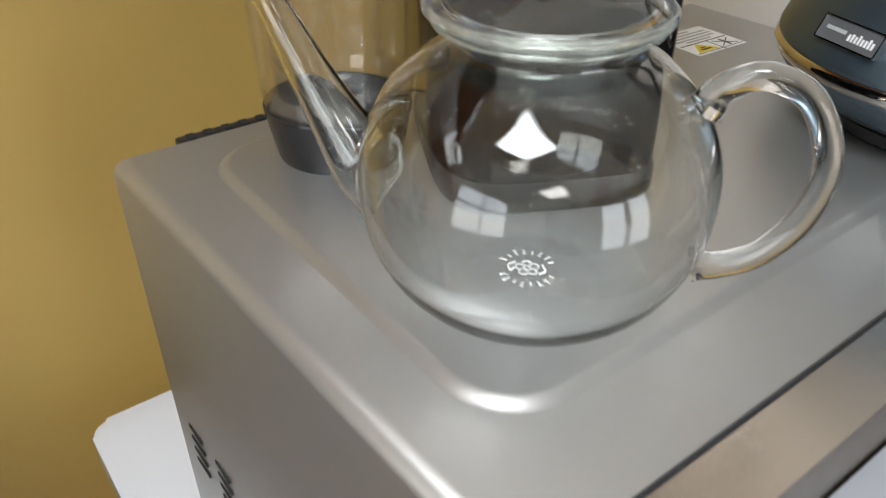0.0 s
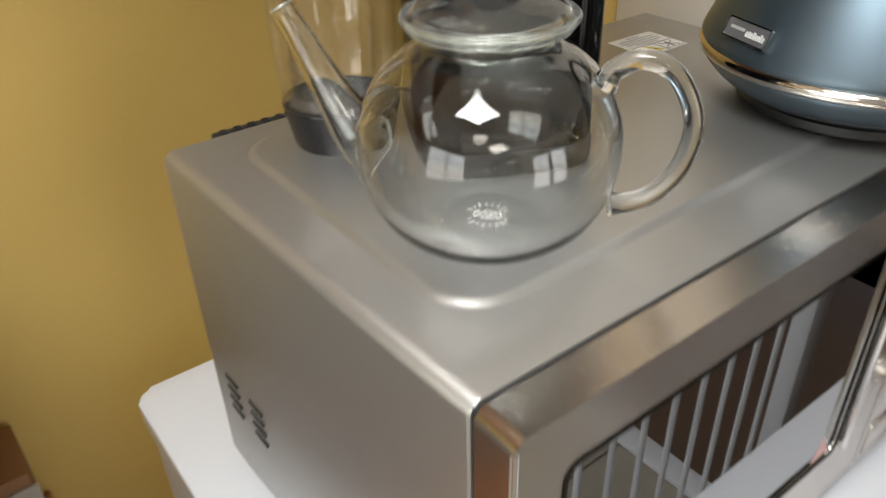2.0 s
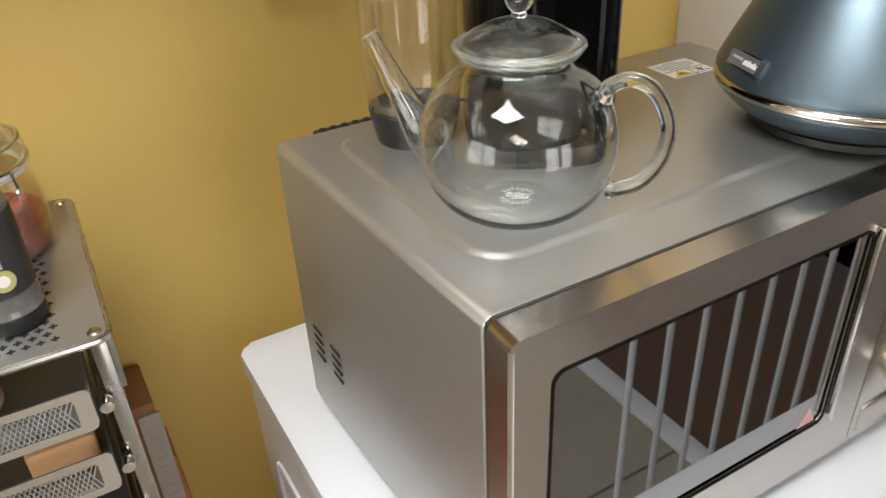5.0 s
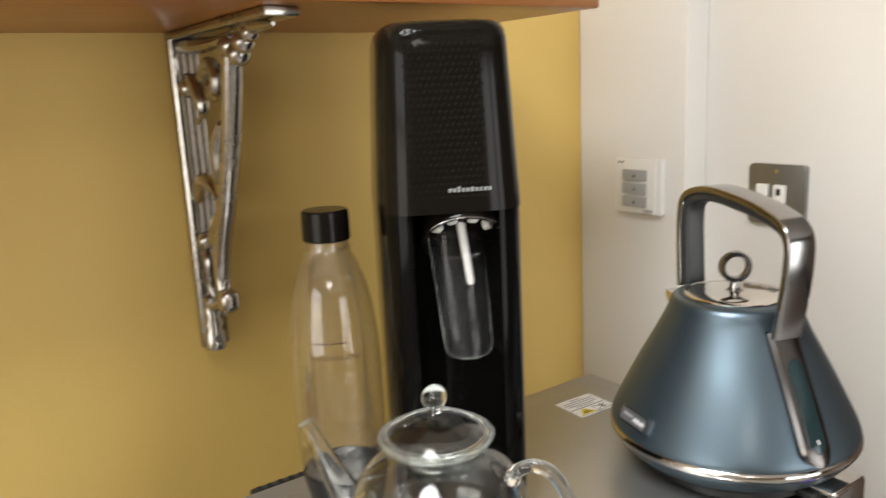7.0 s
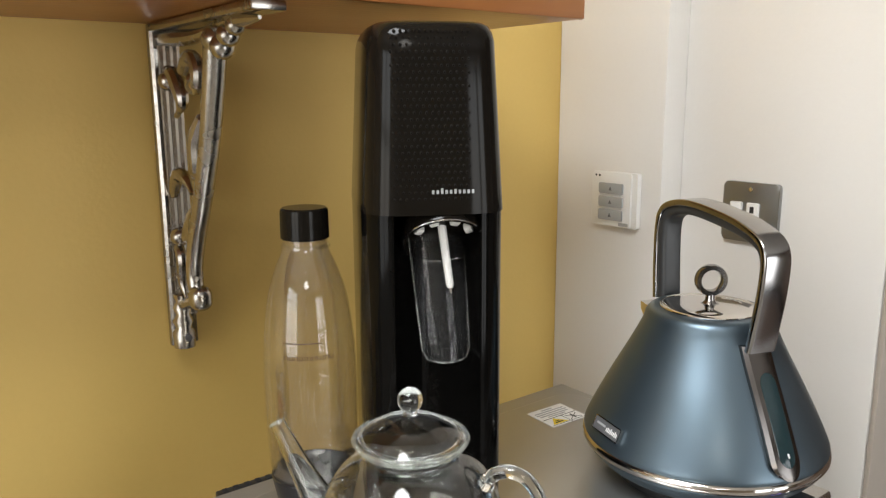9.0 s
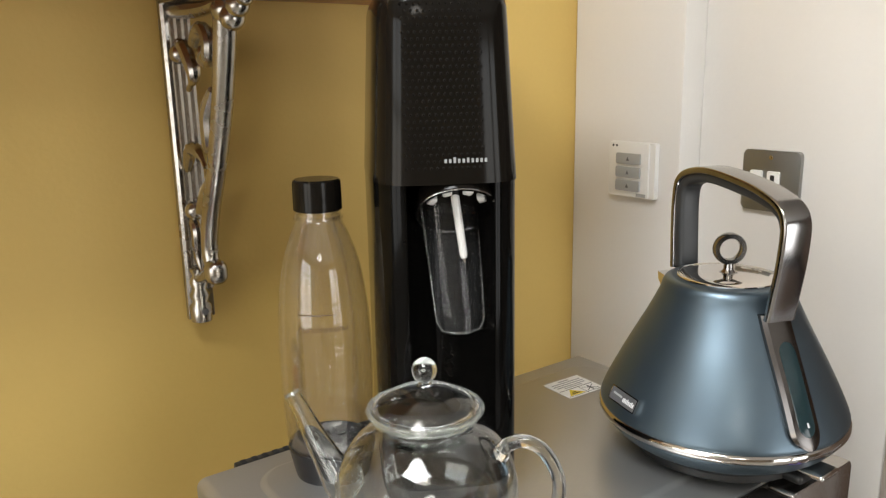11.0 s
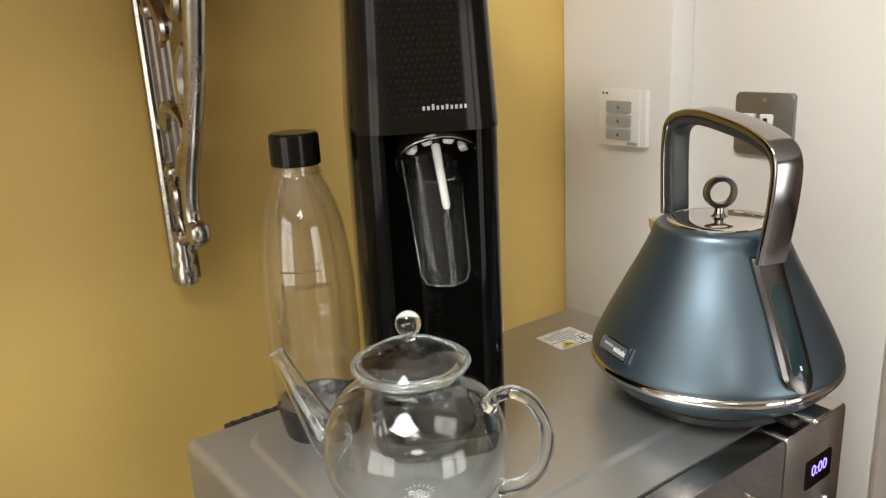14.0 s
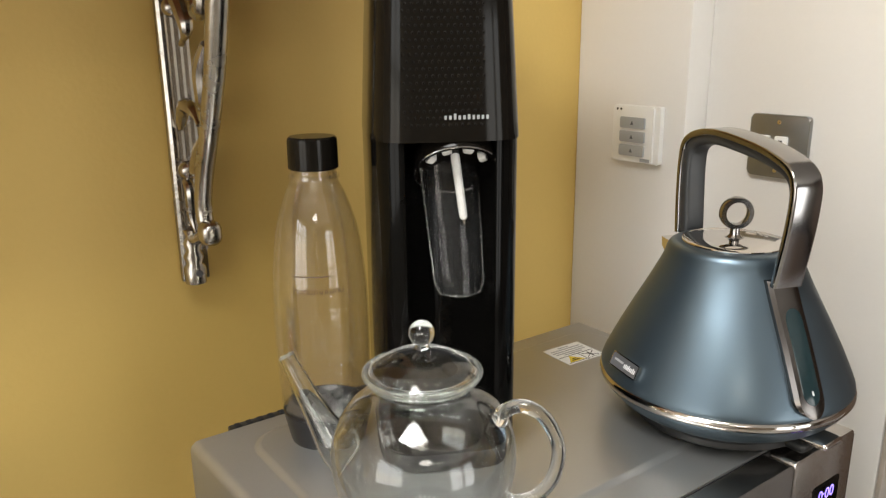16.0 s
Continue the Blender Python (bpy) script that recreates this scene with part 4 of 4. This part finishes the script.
part("body", lathe(wall_of(bp, 0.0012), 64), PET, bot, angle=60)
part("neck_ring", lathe([(0.0200, 0.2485), (0.0222, 0.249), (0.0222, 0.2515), (0.0200, 0.252)], 48, closed=True), PET, bot)
part("cap", lathe([(0, 0.2845), (0.0195, 0.2845), (0.0212, 0.283), (0.0216, 0.280), (0.0218, 0.2575), (0.0205, 0.2565), (0, 0.2565)], 56), BLACK_GLOSS, bot, "black screw cap")


def on_bottle(angle, z, r):
    return pose(0, 0, 0, 0, 0, angle) @ pose(r, 0, z, 90, 0, 90)


part("fill_line", tube([(0.0410 * math.cos(radians(a)), 0.0410 * math.sin(radians(a)), 0.170) for a in range(-150, -95, 8)], 0.0004, 6), BROWN_PRINT, bot)
for k, wdt in enumerate((0.0046, 0.005, 0.005, 0.0044, 0.0036, 0.0029, 0.0028, 0.0046, 0.0046, 0.0056)):
    w = wdt * 0.30
    part("print_mark", bars([(-w, 0, 0.0006, 0.0036), (w, 0, 0.0006, 0.0036 + 0.0012 * (k in (2, 5))), (0, 0.0016 - 0.0032 * (k % 2), 2 * w, 0.0006)], 0.0002, on_bottle(-146 + 6.1 * k, 0.157, 0.0423)), BROWN_PRINT, bot)

# ---- spice rack ----
rack = thing("spice_rack", pose(-0.1945, 0.1985, 0.0, 0, 0, -1.3), "grey steel spice rack with pull-out mesh drawers", "rack")
RW, RD, RT = 0.40, 0.262, 1.094
part("top_plate", prism([(x - RW / 2, y + RD / 2) for x, y in rounded(RW, RD, 0.010, 5)], RT - 0.004, RT, bevel=0.001), RACK_GREY, rack)
part("top_edge", tube([(x - RW / 2, y + RD / 2, RT - 0.003) for x, y in rounded(RW - 0.002, RD - 0.002, 0.010, 4)], 0.0032, 8, smooth=False, closed=True), RACK_EDGE, rack)
bm = bmesh.new()
for i in range(30):
    for j in range(21):
        x, y = -0.036 - 0.0098 * i - (0.0049 if j % 2 else 0), 0.016 + 0.0086 * j
        box((x - 0.0030, y - 0.0010, RT), (x + 0.0030, y + 0.0010, RT + 0.0004), bm=bm)
        box((x - 0.0010, y - 0.0030, RT), (x + 0.0010, y + 0.0030, RT + 0.00045), bm=bm)
tagged(part("perforation", bm, HOLE, rack), kind="stuff")
for x in (-0.010, -RW + 0.010):
    for y in (0.010, RD - 0.010):
        part("rivet", lathe([(0, 0.0022), (0.004, 0.0016), (0.0055, 0), (0, -0.001)], 14, m=pose(x, y, RT)), RACK_EDGE, rack)
        part("post", box((x - 0.006, y - 0.006, 0.862), (x + 0.006, y + 0.006, RT - 0.0035), 0.0015), RACK_EDGE if y < 0.1 else RACK_GREY, rack)
for x in (-0.0125, -RW + 0.0125):
    part("side_plate", box((x - 0.002, 0.018, 0.868), (x + 0.002, RD - 0.018, RT - 0.02), 0.0008), RACK_GREY, rack)
for tier in range(3):
    z = 1.030 - 0.0635 * tier
    fx0, fx1, fy = -RW + 0.026, -0.026, -0.010
    dr = part("drawer", box((fx0, fy + 0.004, z - 0.004), (fx1, RD - 0.03, z - 0.0025)), RACK_GREY, rack)
    at = pose((fx0 + fx1) / 2, fy, z + 0.013) @ pose(0, 0, 0, 90 - 14, 0, 0)
    wide = fx1 - fx0
    part("front_frame", frame_of(rounded(wide, 0.033, 0.005, 3), rounded(wide - 0.024, 0.0215, 0.001, 3), -0.0012, 0.0012, at), RACK_RIM, dr)
    bm = bmesh.new()
    n = int((wide - 0.024) / 0.0036)
    for k in range(n):
        x = -wide / 2 + 0.012 + 0.0036 * (k + 0.5)
        for s in (-1, 1):
            box((-0.00035, -0.0122, -0.0003), (0.00035, 0.0122, 0.0003), bm=bm, m=at @ pose(x, 0, 0, 0, 0, s * 27))
    tagged(part("mesh", bm, RACK_GREY, dr), kind="stuff")
    for x in (fx0 + 0.001, fx1 - 0.001):
        part("drawer_side", box((x - 0.001, fy + 0.004, z - 0.003), (x + 0.001, RD - 0.03, z + 0.018)), RACK_GREY, dr)
    for x in (-0.018, -RW + 0.018):
        part("slide_bar", box((x - 0.002, 0.0, z - 0.002), (x + 0.002, RD - 0.03, z + 0.004)), RACK_EDGE, dr)
        part("slide_knob", lathe([(0, -0.006), (0.0052, -0.005), (0.0062, 0), (0.0052, 0.005), (0, 0.006)], 14, m=pose(x, -0.004, z + 0.008, 90)), CHROME, dr)


def spice_jar(m, label, fill, lid_mat, r=0.021, h=0.085):
    t = thing("spice_jar", m, label, "jar", group="jars in the rack drawers")
    part("glass", lathe(wall_of([(0.0, 0.0), (r * 0.9, 0.0), (r, 0.003), (r, h * 0.78), (r * 0.82, h * 0.84), (r * 0.8, h * 0.88)], 0.0012), 28), PET, t)
    part("contents", lathe([(0, 0.0015), (r * 0.88, 0.0015), (r * 0.93, 0.004), (r * 0.93, h * 0.7), (0, h * 0.72)], 24), fill, t)
    part("lid", lathe([(0, h), (r * 0.86, h), (r * 0.9, h - 0.002), (r * 0.9, h * 0.83), (0, h * 0.83)], 28), lid_mat, t)


for x, y, z, ang, fill, lab in ((-0.100, 0.036, 1.0500, 92, SPICE, "clear spice jar of brown powder lying on its side"), (-0.190, 0.038, 1.0500, 88, CHILLI, "clear spice jar of red flakes lying on its side"),
                                (-0.280, 0.036, 1.0500, 90, SPICE, "clear spice jar of brown powder lying on its side"), (-0.180, 0.036, 0.9865, 91, SPICE, "clear spice jar of brown powder lying on its side"),
                                (-0.270, 0.036, 0.9865, 90, CHILLI, "clear spice jar of red flakes lying on its side"), (-0.100, 0.036, 0.9230, 89, SPICE, "clear spice jar of brown powder lying on its side")):
    spice_jar(pose(-0.196 + x, 0.197 + y + 0.002, z - 0.0005, -90, 0, ang - 90), lab, fill, BLACK_SATIN)
pb = thing("spice_packet", pose(-0.196 - 0.068, 0.197 + 0.030, 0.9655), "peach coloured card spice packet in the drawer", "packet")
part("card", box((-0.016, -0.012, 0), (0.035, 0.05, 0.034), 0.004), PEACH, pb)

# ---- jars on the rack ----
gr = thing("pepper_grinder", pose(-0.254, 0.258, RT + 0.0006), "glass spice grinder with black cap and dark label", "grinder")
part("foot_ring", lathe([(0, 0), (0.0245, 0), (0.0255, 0.003), (0.0255, 0.013), (0.024, 0.015), (0, 0.015)], 36), BLACK_SATIN, gr)
part("glass", lathe(curve_profile([(0.0, 0.0152), (0.0236, 0.0152), (0.0244, 0.022), (0.0244, 0.090), (0.0235, 0.100), (0.0195, 0.112), (0.0185, 0.118), (0.0, 0.1185)], 4), 40), SMOKE_GLASS, gr, "grey ground spice behind glass")
lab = part("label", lathe([(0.02455, 0.032), (0.0249, 0.032), (0.0249, 0.094), (0.02455, 0.094)], 48, closed=True), LABEL_DARK, gr, "dark printed paper label")
part("collar", lathe([(0, 0.117), (0.0205, 0.117), (0.0215, 0.119), (0.0205, 0.124), (0, 0.124)], 36), CHROME, gr)
part("neck", lathe([(0, 0.1235), (0.0205, 0.1235), (0.0212, 0.126), (0.0212, 0.137), (0, 0.137)], 36), SMOKE_GLASS, gr, "grey translucent grinder neck")
part("cap", lathe([(0, 0.150), (0.0120, 0.150), (0.0150, 0.1525), (0.0190, 0.1560), (0.0225, 0.1570), (0.0240, 0.1550), (0.0230, 0.148), (0.0216, 0.1375), (0, 0.1365)], 40), BLACK_SATIN, gr)


def on_grinder(ang, z, r=0.0249):
    return pose(0, 0, 0, 0, 0, ang) @ pose(r, 0, z, 90, 0, 90)


part("print_disc", lathe([(0, 0.0006), (0.0085, 0.0006), (0.0085, -0.002), (0, -0.002)], 28, m=on_grinder(-78, 0.046)), LIME, lab, "pale round lime picture")
part("print_disc_core", lathe([(0, 0.0010), (0.0045, 0.0010), (0.0045, 0), (0, 0)], 24, m=on_grinder(-78, 0.046)), PAPER, lab)
part("print_leaf", prism([(-0.008, -0.002), (-0.001, -0.005), (0.008, 0.004), (0.001, 0.002)], -0.001, 0.0006, on_grinder(-88, 0.083)), GREEN, lab)
part("print_flag", bars([(0, 0, 0.010, 0.007)], 0.0006, on_grinder(-112, 0.086)), RED, lab)
part("print_bar", bars([(-0.003 + 0.0035 * k, 0, 0.0026, 0.008) for k in range(-2, 4)], 0.0006, on_grinder(-92, 0.060)), GREY_KEY, lab)

cj = thing("clip_jar", pose(-0.264, 0.383, RT + 0.0006) @ Matrix.Diagonal((1.27, 1.27, 1.03, 1)), "glass clip-top jar with red spices", "jar")
part("glass", lathe(wall_of(curve_profile([(0.0, 0.001), (0.036, 0.001), (0.0435, 0.006), (0.0448, 0.040), (0.0435, 0.056), (0.039, 0.066), (0.038, 0.072)], 4), 0.002), 56), PET, cj, angle=60)
part("contents", lathe([(0, 0.004), (0.040, 0.004), (0.0418, 0.008), (0.0424, 0.030), (0.03, 0.036), (0.015, 0.031), (0, 0.034)], 40), CHILLI, cj, "red spice")
lid = part("lid", lathe(wall_of(curve_profile([(0.040, 0.074), (0.0425, 0.080), (0.0425, 0.090), (0.040, 0.096), (0.030, 0.099), (0.0, 0.100)], 4), 0.003), 56), WALL_TINTED_LID, cj, "thick clear glass lid", angle=60)
part("lid_rim", lathe([(0.0400 + 0.002 * math.cos(a), 0.0955 + 0.0018 * math.sin(a)) for a in [2 * math.pi * k / 8 for k in range(8)]], 56, closed=True), CLEAR_GLASS, lid, angle=80)
part("seal", lathe([(0.036, 0.0715), (0.0415, 0.0715), (0.0415, 0.0745), (0.036, 0.0745)], 48, closed=True), PAPER, cj, "pale rubber seal")
part("clip_wire", tube([(0.0432 * math.cos(2 * math.pi * k / 24), 0.0432 * math.sin(2 * math.pi * k / 24), 0.079) for k in range(24)], 0.0013, 8, 2, smooth=False, closed=True), CHROME, cj)
for ang in (-60, 120):
    part("clip", tube([tuple(pose(0, 0, 0, 0, 0, ang) @ Vector(p)) for p in ((0.0435, -0.010, 0.079), (0.0475, -0.008, 0.064), (0.0475, 0.008, 0.064), (0.0435, 0.010, 0.079))], 0.0012, 8), CHROME, cj)

sb = thing("sauce_bottle", pose(-0.322, 0.226, RT + 0.0006), "dark sauce bottle with a yellow label", "bottle")
part("glass", lathe(curve_profile([(0.0, 0.0), (0.025, 0.0), (0.0275, 0.004), (0.0275, 0.075), (0.022, 0.098), (0.012, 0.118), (0.011, 0.135), (0.0, 0.135)], 4), 40), BLACK_GLOSS, sb)
part("label", lathe([(0.0276, 0.028), (0.0279, 0.028), (0.0279, 0.073), (0.0276, 0.073)], 40, closed=True), WARN_YELLOW, sb, "yellow paper label")
part("cap", lathe([(0, 0.158), (0.0125, 0.158), (0.0135, 0.156), (0.0135, 0.134), (0, 0.134)], 28), BLACK_SATIN, sb)

pb2 = thing("condiment_bottle", pose(-0.320, 0.314, RT + 0.0006), "small clear glass bottle with a pale paper label", "bottle")
part("glass", lathe(wall_of(curve_profile([(0.0, 0.001), (0.018, 0.001), (0.0205, 0.004), (0.0205, 0.072), (0.0175, 0.088), (0.0125, 0.097), (0.0122, 0.104)], 4), 0.0014), 36), PET, pb2, angle=60)
part("contents", lathe([(0, 0.003), (0.0175, 0.003), (0.0188, 0.006), (0.0188, 0.060), (0, 0.061)], 28), SPICE, pb2, "brown ground spice")
lab = part("label", lathe([(0.0207, 0.018), (0.0210, 0.018), (0.0210, 0.062), (0.0207, 0.062)], 40, closed=True), DULL_PAPER, pb2, "pale paper label")
part("print_bar", bars([(0, 0.052 - 0.005 * k, 0.012 - 0.003 * (k % 2), 0.0014) for k in range(6)], 0.0004, pose(0, 0, 0, 0, 0, -70) @ pose(0.0209, 0, 0, 90, 0, 90)), GREY_KEY, lab)
part("cap", lathe([(0, 0.121), (0.0135, 0.121), (0.0148, 0.119), (0.0148, 0.1035), (0, 0.1035)], 32), WHITE_PLASTIC, pb2, "white screw cap")

# ---- low cabinet under the rack and the boxes beside it ----
cab = thing("low_cabinet", pose(-0.41, 0.33, 0), "orange pine low cabinet that carries the spice rack", "cabinet")
part("body", box((-0.22, -0.16, 0.0), (0.19, 0.20, 0.838), 0.002), PINE, cab)
part("top", box((-0.225, -0.165, 0.8385), (0.195, 0.205, 0.862), 0.003), DARK_WOOD, cab)
cb = thing("card_box", pose(-0.183, 0.50, 0.0), "tall brown cardboard box with a white printed sheet", "box")
part("card", box((-0.022, -0.035, 0), (0.010, 0.048, 0.812), 0.002), KRAFT, cb)
sheet = part("sheet", box((-0.012, -0.0385, 0.42), (0.0135, -0.0355, 0.797)), DULL_PAPER, cb, "pale printed sheet")
part("print_bar", bars([(0.0, 0.775 - 0.016 * k, 0.016 - 0.003 * (k % 3), 0.0025) for k in range(16)], 0.0004, FRONT @ pose(0.001, 0, 0.0385)), GREY_KEY, sheet)
wb = thing("wooden_board", pose(-0.158, 0.515, 0.0), "orange pine board leaning against the wall", "board")
part("board", box((-0.012, -0.03, 0), (0.018, 0.036, 0.70), 0.003, m=pose(0, 0, 0, 0, -2, 0)), PINE, wb)

# ---- safety gate and hall beside the kitchen ----
gate = thing("safety_gate", pose(0.44, -0.376, 0.0), "white metal safety gate with upright bars", "gate")
part("bottom_rail", box((0, -0.011, 0.05), (0.68, 0.011, 0.075), 0.003), WHITE_ENAMEL, gate)
part("top_rail", box((0, -0.011, 1.0), (0.68, 0.011, 1.025), 0.003), WHITE_ENAMEL, gate)
for k in range(8):
    part("bar", tube([(0.025 + 0.0753 * k, 0, 0.07), (0.025 + 0.0753 * k, 0, 1.005)], 0.0055, 10, 1), WHITE_ENAMEL, gate)
part("post", box((0.625, -0.02, 0.0), (0.68, 0.02, 1.03), 0.004), WHITE_ENAMEL, gate)

# ---- floor tiles, one by one ----
tile_bm = box((-0.197, -0.197, -0.012), (0.197, 0.197, 0.0), 0.002, 1)
tile_me = mesh_of("tile", tile_bm, TILE)
for i in range(9):
    for j in range(10):
        o = new("tile", tile_me)
        o.parent = floor_ob
        o.matrix_world = Matrix.Translation((0.93 - 0.2 - 0.4 * i, 0.055 - 0.2 + 0.4 * (1 - j) + 0.1, 0.0))
